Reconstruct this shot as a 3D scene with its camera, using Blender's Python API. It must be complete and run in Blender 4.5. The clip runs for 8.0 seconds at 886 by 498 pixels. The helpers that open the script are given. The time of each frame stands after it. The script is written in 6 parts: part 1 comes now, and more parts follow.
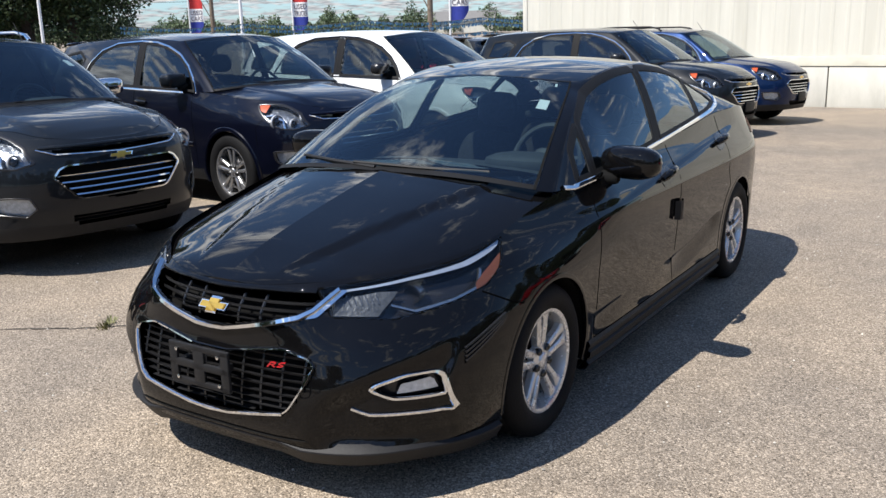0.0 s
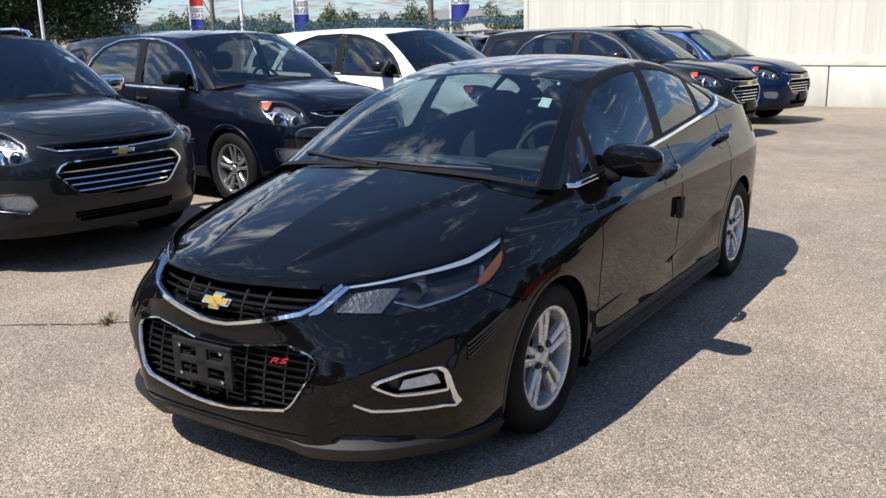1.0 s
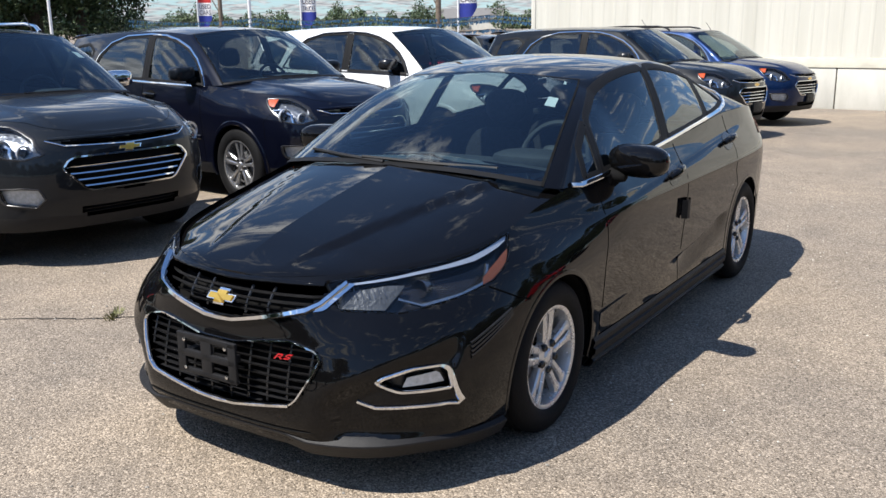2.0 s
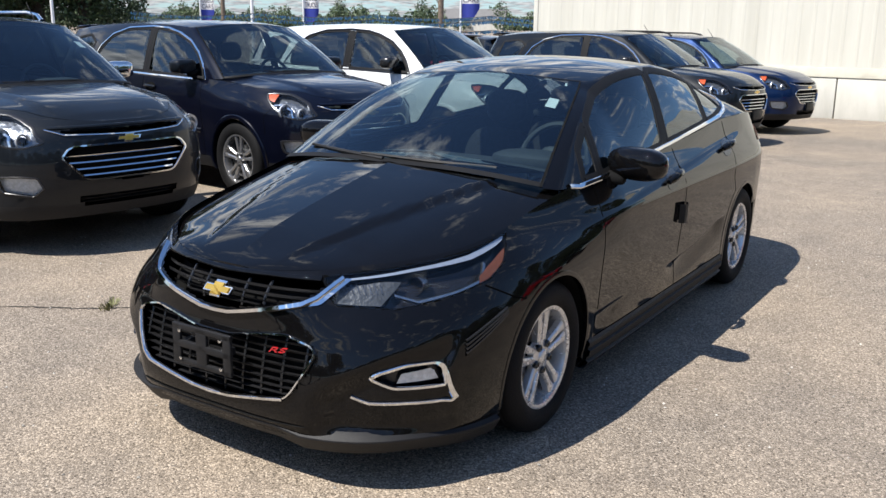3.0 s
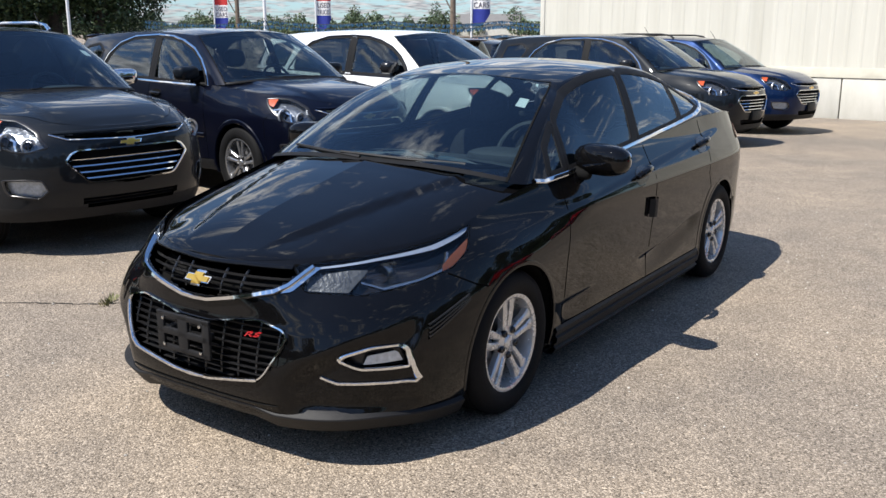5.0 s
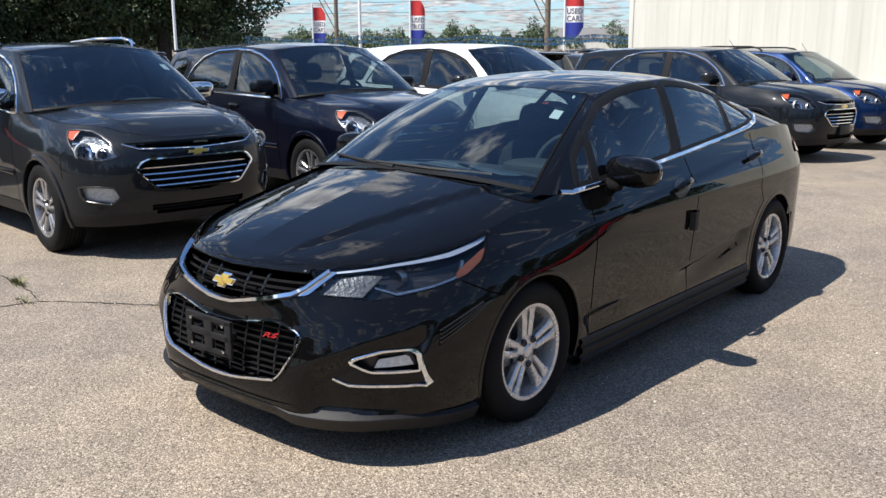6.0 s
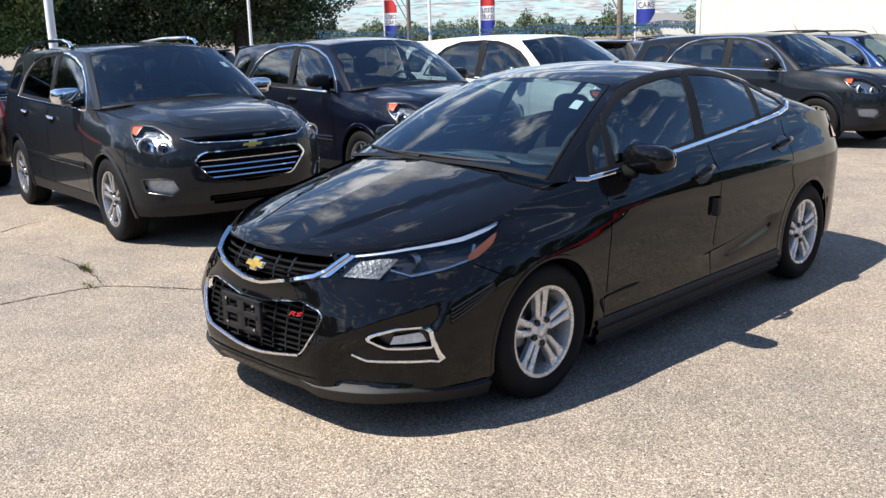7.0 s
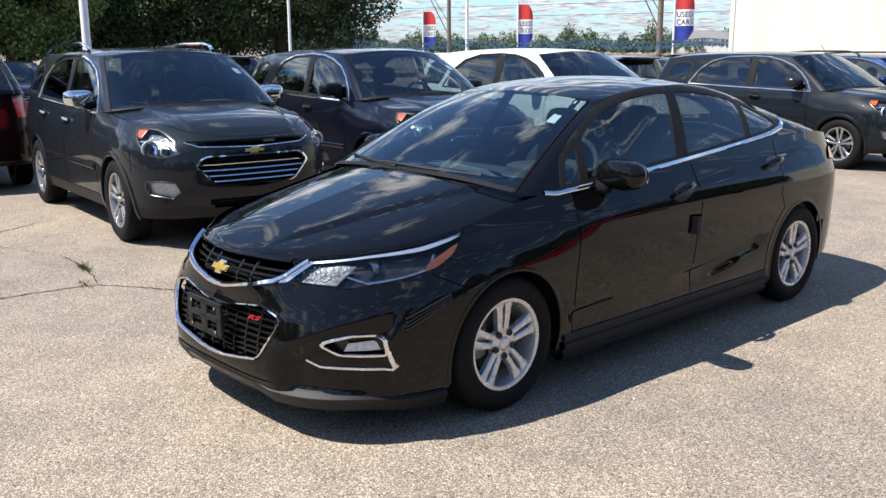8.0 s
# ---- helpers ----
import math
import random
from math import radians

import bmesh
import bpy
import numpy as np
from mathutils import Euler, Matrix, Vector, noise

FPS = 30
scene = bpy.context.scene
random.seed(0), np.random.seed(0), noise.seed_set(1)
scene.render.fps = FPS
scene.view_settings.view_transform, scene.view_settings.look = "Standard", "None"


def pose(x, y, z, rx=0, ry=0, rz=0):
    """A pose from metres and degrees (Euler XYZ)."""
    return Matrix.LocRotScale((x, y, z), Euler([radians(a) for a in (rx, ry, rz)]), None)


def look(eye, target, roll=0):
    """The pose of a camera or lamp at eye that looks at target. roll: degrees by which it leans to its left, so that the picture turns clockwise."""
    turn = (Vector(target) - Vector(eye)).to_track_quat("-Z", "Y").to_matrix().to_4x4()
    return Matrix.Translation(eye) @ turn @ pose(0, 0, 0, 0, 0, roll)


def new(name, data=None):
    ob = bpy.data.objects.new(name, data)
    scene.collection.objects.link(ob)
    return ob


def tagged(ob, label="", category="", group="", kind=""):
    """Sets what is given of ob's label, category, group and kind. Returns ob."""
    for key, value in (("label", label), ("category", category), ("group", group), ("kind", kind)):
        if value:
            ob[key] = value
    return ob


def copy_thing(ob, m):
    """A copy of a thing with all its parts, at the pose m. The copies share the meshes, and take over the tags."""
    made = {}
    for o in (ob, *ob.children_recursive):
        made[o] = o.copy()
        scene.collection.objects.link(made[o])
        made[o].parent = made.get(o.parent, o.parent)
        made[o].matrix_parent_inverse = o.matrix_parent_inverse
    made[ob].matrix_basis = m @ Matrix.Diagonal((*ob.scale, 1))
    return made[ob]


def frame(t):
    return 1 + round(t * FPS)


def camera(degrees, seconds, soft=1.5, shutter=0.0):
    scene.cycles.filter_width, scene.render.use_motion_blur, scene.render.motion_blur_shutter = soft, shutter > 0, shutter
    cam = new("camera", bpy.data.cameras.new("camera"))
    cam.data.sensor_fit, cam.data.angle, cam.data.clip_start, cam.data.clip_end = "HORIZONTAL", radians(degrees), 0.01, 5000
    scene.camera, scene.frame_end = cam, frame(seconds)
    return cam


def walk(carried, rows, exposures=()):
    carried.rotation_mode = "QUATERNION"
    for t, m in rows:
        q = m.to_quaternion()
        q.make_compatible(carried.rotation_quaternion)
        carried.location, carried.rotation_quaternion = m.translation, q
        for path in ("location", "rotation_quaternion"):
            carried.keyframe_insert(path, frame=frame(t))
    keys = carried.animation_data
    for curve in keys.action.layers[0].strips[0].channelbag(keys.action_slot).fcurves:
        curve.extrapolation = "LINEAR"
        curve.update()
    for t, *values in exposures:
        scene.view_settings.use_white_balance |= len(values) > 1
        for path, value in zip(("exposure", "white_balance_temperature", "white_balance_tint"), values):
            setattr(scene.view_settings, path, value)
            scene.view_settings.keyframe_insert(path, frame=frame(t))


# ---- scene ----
cam = camera(52.0, 8.0)
PATH = [
    (0, (2.41, -3.129, 1.651), (1.348, -1.504, 1.173), -1.5),
    (0.5, (2.41, -3.139, 1.655), (1.348, -1.513, 1.176), -1.4),
    (1, (2.407, -3.145, 1.65), (1.346, -1.52, 1.168), -1.3),
    (1.5, (2.409, -3.147, 1.649), (1.34, -1.527, 1.166), -1.3),
    (3, (2.412, -3.156, 1.64), (1.348, -1.533, 1.156), 0.7),
    (3.5, (2.432, -3.165, 1.637), (1.367, -1.542, 1.156), 0.9),
    (4, (2.475, -3.209, 1.633), (1.436, -1.571, 1.148), 0.4),
    (4.2, (2.511, -3.259, 1.631), (1.488, -1.612, 1.139), 0.5),
    (5.3, (2.793, -3.186, 1.639), (1.638, -1.62, 1.177), 0.1),
    (5.5, (2.857, -3.134, 1.631), (1.659, -1.598, 1.175), 0.3),
    (6, (2.994, -3.096, 1.631), (1.728, -1.613, 1.187), -0.3),
    (6.5, (3.175, -3.111, 1.639), (1.843, -1.693, 1.177), -1.2),
    (7, (3.339, -3.093, 1.655), (1.954, -1.726, 1.193), -1.6),
    (7.5, (3.459, -2.968, 1.654), (2.051, -1.62, 1.205), -1.0),
    (8, (3.577, -2.866, 1.646), (2.132, -1.553, 1.21), -0.3),
]
walk(cam, [(t, look(eye, target, roll)) for t, eye, target, roll in PATH],
     exposures=[(0, 0.72), (4, 0.74), (5.5, 0.65), (6.5, 0.92), (7.2, 1.03), (8, 0.98)])

SUN = Vector((-0.26, -0.55, 0.95)).normalized()
world = bpy.data.worlds.new("sky")
scene.world = world
world.use_nodes = True
wn, wl = world.node_tree.nodes, world.node_tree.links
wn.clear()
w_out, w_bg = wn.new("ShaderNodeOutputWorld"), wn.new("ShaderNodeBackground")
w_sky = wn.new("ShaderNodeTexSky")
w_sky.sky_type, w_sky.sun_disc = "NISHITA", False
w_sky.sun_elevation = math.asin(SUN.z)
w_sky.sun_rotation = math.atan2(SUN.x, SUN.y)
w_sky.air_density, w_sky.dust_density, w_sky.ozone_density = 1.0, 0.15, 2.5
w_bg.inputs["Strength"].default_value = 0.10
# fair-weather clouds: noise on a flat layer high above
w_tc = wn.new("ShaderNodeTexCoord")
w_sep = wn.new("ShaderNodeSeparateXYZ")
w_z = wn.new("ShaderNodeMath")
w_z.operation, w_z.inputs[1].default_value = "ADD", 0.10
w_zm = wn.new("ShaderNodeMath")
w_zm.operation, w_zm.inputs[1].default_value = "MAXIMUM", 0.03
w_dx, w_dy = wn.new("ShaderNodeMath"), wn.new("ShaderNodeMath")
w_dx.operation = w_dy.operation = "DIVIDE"
w_cmb = wn.new("ShaderNodeCombineXYZ")
w_noise = wn.new("ShaderNodeTexNoise")
w_noise.inputs["Scale"].default_value, w_noise.inputs["Detail"].default_value, w_noise.inputs["Roughness"].default_value = 3.6, 12, 0.66
w_noise.inputs["Distortion"].default_value = 0.25
w_ramp = wn.new("ShaderNodeValToRGB")
w_ramp.color_ramp.elements[0].position, w_ramp.color_ramp.elements[1].position = 0.54, 0.63
w_n2 = wn.new("ShaderNodeTexNoise")
w_n2.inputs["Scale"].default_value, w_n2.inputs["Detail"].default_value = 9.0, 6
w_r2 = wn.new("ShaderNodeValToRGB")
w_r2.color_ramp.elements[0].position, w_r2.color_ramp.elements[0].color = 0.35, (4.6, 4.9, 5.4, 1)
w_r2.color_ramp.elements[1].position, w_r2.color_ramp.elements[1].color = 0.65, (12, 12.1, 12.3, 1)
w_mix = wn.new("ShaderNodeMixRGB")
wl.new(w_tc.outputs["Generated"], w_sep.inputs[0])
wl.new(w_sep.outputs["Z"], w_z.inputs[0])
wl.new(w_z.outputs[0], w_zm.inputs[0])
for axis, d in (("X", w_dx), ("Y", w_dy)):
    wl.new(w_sep.outputs[axis], d.inputs[0])
    wl.new(w_zm.outputs[0], d.inputs[1])
    wl.new(d.outputs[0], w_cmb.inputs[axis])
wl.new(w_cmb.outputs[0], w_noise.inputs["Vector"])
wl.new(w_cmb.outputs[0], w_n2.inputs["Vector"])
# clouds stand closer together towards the horizon
w_more = wn.new("ShaderNodeMapRange")
w_more.inputs["From Min"].default_value, w_more.inputs["From Max"].default_value = 0.2, 0.8
w_more.inputs["To Min"].default_value, w_more.inputs["To Max"].default_value = 0.085, -0.045
w_sum = wn.new("ShaderNodeMath")
w_sum.operation = "ADD"
wl.new(w_sep.outputs["Z"], w_more.inputs[0])
w_thin, w_bank = wn.new("ShaderNodeMapRange"), wn.new("ShaderNodeMath")
w_thin.inputs["From Min"].default_value, w_thin.inputs["From Max"].default_value = 0.0, 0.3
w_thin.inputs["To Min"].default_value, w_thin.inputs["To Max"].default_value = 0.0, -0.09
w_bank.operation = "ADD"
wl.new(w_sep.outputs["X"], w_thin.inputs[0])
wl.new(w_more.outputs[0], w_bank.inputs[0])
w_low, w_part = wn.new("ShaderNodeMapRange"), wn.new("ShaderNodeMath")
w_low.inputs["From Min"].default_value, w_low.inputs["From Max"].default_value = 0.35, 0.6
w_low.inputs["To Min"].default_value, w_low.inputs["To Max"].default_value = 1.0, 0.0
w_part.operation = "MULTIPLY"
wl.new(w_sep.outputs["Z"], w_low.inputs[0])
wl.new(w_thin.outputs[0], w_part.inputs[0])
wl.new(w_low.outputs[0], w_part.inputs[1])
wl.new(w_part.outputs[0], w_bank.inputs[1])
wl.new(w_noise.outputs[0], w_sum.inputs[0])
wl.new(w_bank.outputs[0], w_sum.inputs[1])
wl.new(w_sum.outputs[0], w_ramp.inputs[0])
wl.new(w_n2.outputs[0], w_r2.inputs[0])
wl.new(w_ramp.outputs[0], w_mix.inputs[0])
# bluer air low down
w_hz = wn.new("ShaderNodeMapRange")
w_hz.inputs["From Min"].default_value, w_hz.inputs["From Max"].default_value = 0.0, 0.16
w_hz.inputs["To Min"].default_value, w_hz.inputs["To Max"].default_value = 1.0, 0.0
w_tint = wn.new("ShaderNodeMixRGB")
w_tint.blend_type, w_tint.inputs[2].default_value = "MULTIPLY", (0.60, 0.72, 0.88, 1)
wl.new(w_sep.outputs["Z"], w_hz.inputs[0])
wl.new(w_hz.outputs[0], w_tint.inputs[0])
wl.new(w_sky.outputs[0], w_tint.inputs[1])
w_deep = wn.new("ShaderNodeMixRGB")
w_deep.blend_type, w_deep.inputs[0].default_value, w_deep.inputs[2].default_value = "MULTIPLY", 1.0, (0.80, 0.93, 1.07, 1)
wl.new(w_tint.outputs[0], w_deep.inputs[1])
wl.new(w_deep.outputs[0], w_mix.inputs[1])
# clouds dimmer through the haze low down
w_lift = wn.new("ShaderNodeMapRange")
w_lift.inputs["From Min"].default_value, w_lift.inputs["From Max"].default_value = 0.0, 0.18
w_lift.inputs["To Min"].default_value, w_lift.inputs["To Max"].default_value = 0.34, 1.0
w_dim = wn.new("ShaderNodeMixRGB")
w_dim.blend_type, w_dim.inputs[0].default_value = "MULTIPLY", 1.0
wl.new(w_sep.outputs["Z"], w_lift.inputs[0])
wl.new(w_r2.outputs[0], w_dim.inputs[1])
wl.new(w_lift.outputs[0], w_dim.inputs[2])
wl.new(w_dim.outputs[0], w_mix.inputs[2])
wl.new(w_mix.outputs[0], w_bg.inputs[0])
wl.new(w_bg.outputs[0], w_out.inputs[0])

sun = new("sun", bpy.data.lights.new("sun", "SUN"))
sun.data.energy, sun.data.angle, sun.data.color = 5.0, radians(0.53), (1.0, 0.955, 0.89)
sun.matrix_basis = look(SUN * 50, (0, 0, 0))

# ---- small helpers ----
PI = math.pi


def keys(*pairs):
    """A smooth curve through (a, b) pairs, without overshoot."""
    a = [p[0] for p in pairs]
    b = [p[1] for p in pairs]
    n = len(a)
    d = [(b[i + 1] - b[i]) / (a[i + 1] - a[i]) for i in range(n - 1)]
    m = [d[0]] + [0 if d[i - 1] * d[i] <= 0 else 2 * d[i - 1] * d[i] / (d[i - 1] + d[i]) for i in range(1, n - 1)] + [d[-1]]

    def f(x):
        if x <= a[0]:
            return b[0]
        if x >= a[-1]:
            return b[-1]
        i = max(k for k in range(n - 1) if a[k] <= x)
        h = a[i + 1] - a[i]
        t = (x - a[i]) / h
        return (b[i] * (1 + 2 * t) * (1 - t) ** 2 + m[i] * h * t * (1 - t) ** 2
                + b[i + 1] * t * t * (3 - 2 * t) + m[i + 1] * h * t * t * (t - 1))
    return f


def smooth(a, b, x):
    t = min(1.0, max(0.0, (x - a) / (b - a)))
    return t * t * (3 - 2 * t)


def part(name, bm, material, parent=None, label="", angle=35, flat=False, hub=None):
    """Links a bmesh as one mesh object under its thing or part; hub: a height from which its faces look outward."""
    if hub is not None:
        bm.normal_update()
        n = sum(1 if f.normal.dot(f.calc_center_median() - Vector((0, min(2.6, max(0.6, f.calc_center_median().y)), hub))) > 0 else -1 for f in bm.faces)
        if n < 0:
            bmesh.ops.reverse_faces(bm, faces=bm.faces)
    me = bpy.data.meshes.new(name)
    bm.to_mesh(me)
    bm.free()
    me.materials.append(material)
    if not flat:
        me.polygons.foreach_set("use_smooth", [True] * len(me.polygons))
        me.set_sharp_from_angle(angle=radians(angle))
    ob = new(name, me)
    if parent:
        ob.parent = parent
    if label:
        ob["label"] = label
    return ob


def thing(name, label, category, group="", kind=""):
    return tagged(new(name), label, category, group, kind)


def bm_grid(rows, close=False, bm=None):
    """A sheet over rows of points."""
    bm = bm or bmesh.new()
    vs = [[bm.verts.new(p) for p in r] for r in rows]
    for i in range(len(rows) - 1):
        n = len(rows[i])
        for j in range(n if close else n - 1):
            k = (j + 1) % n
            try:
                bm.faces.new((vs[i][j], vs[i][k], vs[i + 1][k], vs[i + 1][j]))
            except ValueError:
                pass
    return bm


def bm_box(size, at=(0, 0, 0), bevel=0.0, bm=None, turn=(0, 0, 0), taper=1.0):
    bm = bm or bmesh.new()
    m = pose(*at, *turn)
    got = bmesh.ops.create_cube(bm, size=1)["verts"]
    for v in got:
        k = taper if v.co.z > 0 else 1.0
        v.co = m @ Vector((v.co.x * size[0] * k, v.co.y * size[1] * k, v.co.z * size[2]))
    if bevel:
        bmesh.ops.bevel(bm, geom=[e for e in bm.edges if e.verts[0] in got], offset=bevel, segments=2, affect="EDGES", profile=0.5)
    return bm


def bm_lathe(profile, n=48, axis="X", at=(0, 0, 0), bm=None, a0=0.0, a1=2 * PI):
    """Turns (radius, along) pairs round an axis."""
    full = abs(a1 - a0 - 2 * PI) < 1e-6
    rows = []
    for r, a in profile:
        row = []
        for i in range(n if full else n + 1):
            t = a0 + (a1 - a0) * i / n
            c, s = r * math.cos(t), r * math.sin(t)
            p = (a, c, s) if axis == "X" else (c, a, s) if axis == "Y" else (c, s, a)
            row.append(Vector(p) + Vector(at))
        rows.append(row)
    return bm_grid(rows, full, bm)


def bm_tube(points, radius, n=8, bm=None, caps=True):
    """A round bar along points; radius a number or one for each point."""
    bm = bm or bmesh.new()
    pts = [Vector(p) for p in points]
    rad = radius if isinstance(radius, (list, tuple)) else [radius] * len(pts)
    rings = []
    for i, p in enumerate(pts):
        d = (pts[min(i + 1, len(pts) - 1)] - pts[max(i - 1, 0)]).normalized()
        q = Vector((0, 0, 1)) if abs(d.z) < 0.9 else Vector((1, 0, 0))
        a = d.cross(q).normalized()
        b = d.cross(a)
        rings.append([bm.verts.new(p + rad[i] * (math.cos(2 * PI * k / n) * a + math.sin(2 * PI * k / n) * b)) for k in range(n)])
    for r, s in zip(rings, rings[1:]):
        for k in range(n):
            bm.faces.new((r[k], r[(k + 1) % n], s[(k + 1) % n], s[k]))
    if caps:
        bm.faces.new(rings[0][::-1])
        bm.faces.new(rings[-1])
    return bm


def bm_blob(size, at=(0, 0, 0), power=2.6, n=20, m=12, turn=(0, 0, 0), bm=None):
    """A rounded block (superellipsoid)."""
    bm = bm or bmesh.new()
    mt = pose(*at, *turn)

    def sp(v):
        return math.copysign(abs(v) ** (2 / power), v)
    rows = []
    for i in range(m + 1):
        a = -PI / 2 + PI * i / m
        rows.append([mt @ Vector((size[0] / 2 * sp(math.cos(a)) * sp(math.cos(2 * PI * k / n)),
                                  size[1] / 2 * sp(math.cos(a)) * sp(math.sin(2 * PI * k / n)),
                                  size[2] / 2 * sp(math.sin(a)))) for k in range(n)])
    bm_grid(rows, True, bm)
    bmesh.ops.remove_doubles(bm, verts=bm.verts, dist=1e-5)
    return bm


def inside(poly, x, y):
    hit = False
    for (x0, y0), (x1, y1) in zip(poly, poly[1:] + poly[:1]):
        if (y0 > y) != (y1 > y) and x < (x1 - x0) * (y - y0) / (y1 - y0) + x0:
            hit = not hit
    return hit


def rounded(poly, r=0.02, n=4):
    """Rounds the corners of a closed outline."""
    out = []
    k = len(poly)
    for i in range(k):
        p, a, b = Vector(poly[i]), Vector(poly[i - 1]), Vector(poly[(i + 1) % k])
        q = min(r, 0.45 * (a - p).length, 0.45 * (b - p).length)
        s, e = p + (a - p).normalized() * q, p + (b - p).normalized() * q
        for j in range(n + 1):
            t = j / n
            out.append(tuple((1 - t) ** 2 * s + 2 * t * (1 - t) * p + t * t * e))
    return out


def dense(pts, step, closed=True):
    out = []
    for a, b in zip(pts, pts[1:] + pts[:1] if closed else pts[1:]):
        k = max(1, int(math.hypot(b[0] - a[0], b[1] - a[1]) / step))
        out += [(a[0] + (b[0] - a[0]) * i / k, a[1] + (b[1] - a[1]) * i / k) for i in range(k)]
    return out if closed else out + [pts[-1]]


def span(poly, x):
    """The lowest and highest y of an outline at x."""
    ys = []
    for (x0, y0), (x1, y1) in zip(poly, poly[1:] + poly[:1]):
        if min(x0, x1) <= x <= max(x0, x1) and x0 != x1:
            ys.append(y0 + (y1 - y0) * (x - x0) / (x1 - x0))
    return (min(ys), max(ys)) if ys else None


def bm_panel(poly, put, off, nx=24, nz=8, across=0, bm=None):
    """A sheet filling an outline on a surface put(a, b, offset); across picks the axis along which it is swept."""
    pl = poly if across == 0 else [(b, a) for a, b in poly]
    lo, hi = min(p[0] for p in pl), max(p[0] for p in pl)
    rows = []
    for i in range(nx + 1):
        x = lo + (hi - lo) * (0.0005 + 0.999 * i / nx)
        s = span(pl, x)
        if s:
            r = [(x, s[0] + (s[1] - s[0]) * j / nz) for j in range(nz + 1)]
            rows.append([put(*(q if across == 0 else q[::-1]), off) for q in r])
    return bm_grid(rows, bm=bm)


def bm_ribbon(pts, width, put, off=0.0, high=0.004, closed=True, bm=None, step=0.02, sink=0.004):
    """A raised strip with rounded section that follows an outline on a surface."""
    pts = dense(pts, step, closed)
    n = len(pts)
    rows = []
    for i in range(n):
        a = pts[i - 1] if closed or i else pts[0]
        b = pts[(i + 1) % n] if closed or i < n - 1 else pts[-1]
        t = Vector((b[0] - a[0], b[1] - a[1]))
        t = t.normalized() if t.length else Vector((1, 0))
        nn = Vector((-t.y, t.x))
        row = []
        for s, h in ((-0.5, -sink), (-0.48, high * 0.5), (-0.3, high), (0.3, high), (0.48, high * 0.5), (0.5, -sink)):
            q = Vector(pts[i]) + nn * s * width
            row.append(put(q.x, q.y, off + h))
        rows.append(row)
    if closed:
        rows.append(rows[0])
    return bm_grid(rows, bm=bm)


def ground_z(x, y):
    """The yard: level round the sedan, falling gently away from it."""
    t = max(0.0, min(16.0, math.hypot(x - 1.5, y) - 5.5))
    return -0.025 * t * t / (t + 1.5)


# ---- materials ----
def mat(name, color, rough=0.5, metal=0.0, var=0.0, scale=8.0, bump=0.0, bump_scale=60.0, coat=0.0, spec=0.5, color2=None, rough_var=0.0, island=0.0):
    m = bpy.data.materials.new(name)
    m.use_nodes = True
    n, l = m.node_tree.nodes, m.node_tree.links
    b = n["Principled BSDF"]
    b.inputs["Base Color"].default_value = (*color, 1)
    b.inputs["Roughness"].default_value, b.inputs["Metallic"].default_value = rough, metal
    b.inputs["Specular IOR Level"].default_value = spec
    b.inputs["Coat Weight"].default_value, b.inputs["Coat Roughness"].default_value = coat, 0.015
    tc = n.new("ShaderNodeTexCoord")
    if var or color2:
        t = n.new("ShaderNodeTexNoise")
        t.inputs["Scale"].default_value, t.inputs["Detail"].default_value, t.inputs["Roughness"].default_value = scale, 8, 0.65
        l.new(tc.outputs["Object"], t.inputs["Vector"])
        r = n.new("ShaderNodeValToRGB")
        c2 = color2 or tuple(min(1, c * (1 + var)) for c in color)
        c1 = color if color2 else tuple(c * (1 - var) for c in color)
        r.color_ramp.elements[0].position, r.color_ramp.elements[0].color = 0.32, (*c1, 1)
        r.color_ramp.elements[1].position, r.color_ramp.elements[1].color = 0.68, (*c2, 1)
        l.new(t.outputs[0], r.inputs[0])
        l.new(r.outputs[0], b.inputs["Base Color"])
        if rough_var:
            q = n.new("ShaderNodeMapRange")
            q.inputs["To Min"].default_value, q.inputs["To Max"].default_value = rough - rough_var, rough + rough_var
            l.new(t.outputs[0], q.inputs[0])
            l.new(q.outputs[0], b.inputs["Roughness"])
        if island:
            g = n.new("ShaderNodeNewGeometry")
            h = n.new("ShaderNodeHueSaturation")
            q = n.new("ShaderNodeMapRange")
            q.inputs["To Min"].default_value, q.inputs["To Max"].default_value = 1 - island, 1 + island
            l.new(g.outputs["Random Per Island"], q.inputs[0])
            l.new(q.outputs[0], h.inputs["Value"])
            l.new(r.outputs[0], h.inputs["Color"])
            l.new(h.outputs[0], b.inputs["Base Color"])
    if bump:
        t = n.new("ShaderNodeTexNoise")
        t.inputs["Scale"].default_value, t.inputs["Detail"].default_value = bump_scale, 6
        l.new(tc.outputs["Object"], t.inputs["Vector"])
        u = n.new("ShaderNodeBump")
        u.inputs["Strength"].default_value, u.inputs["Distance"].default_value = bump, 0.01
        l.new(t.outputs[0], u.inputs["Height"])
        l.new(u.outputs[0], b.inputs["Normal"])
    return m


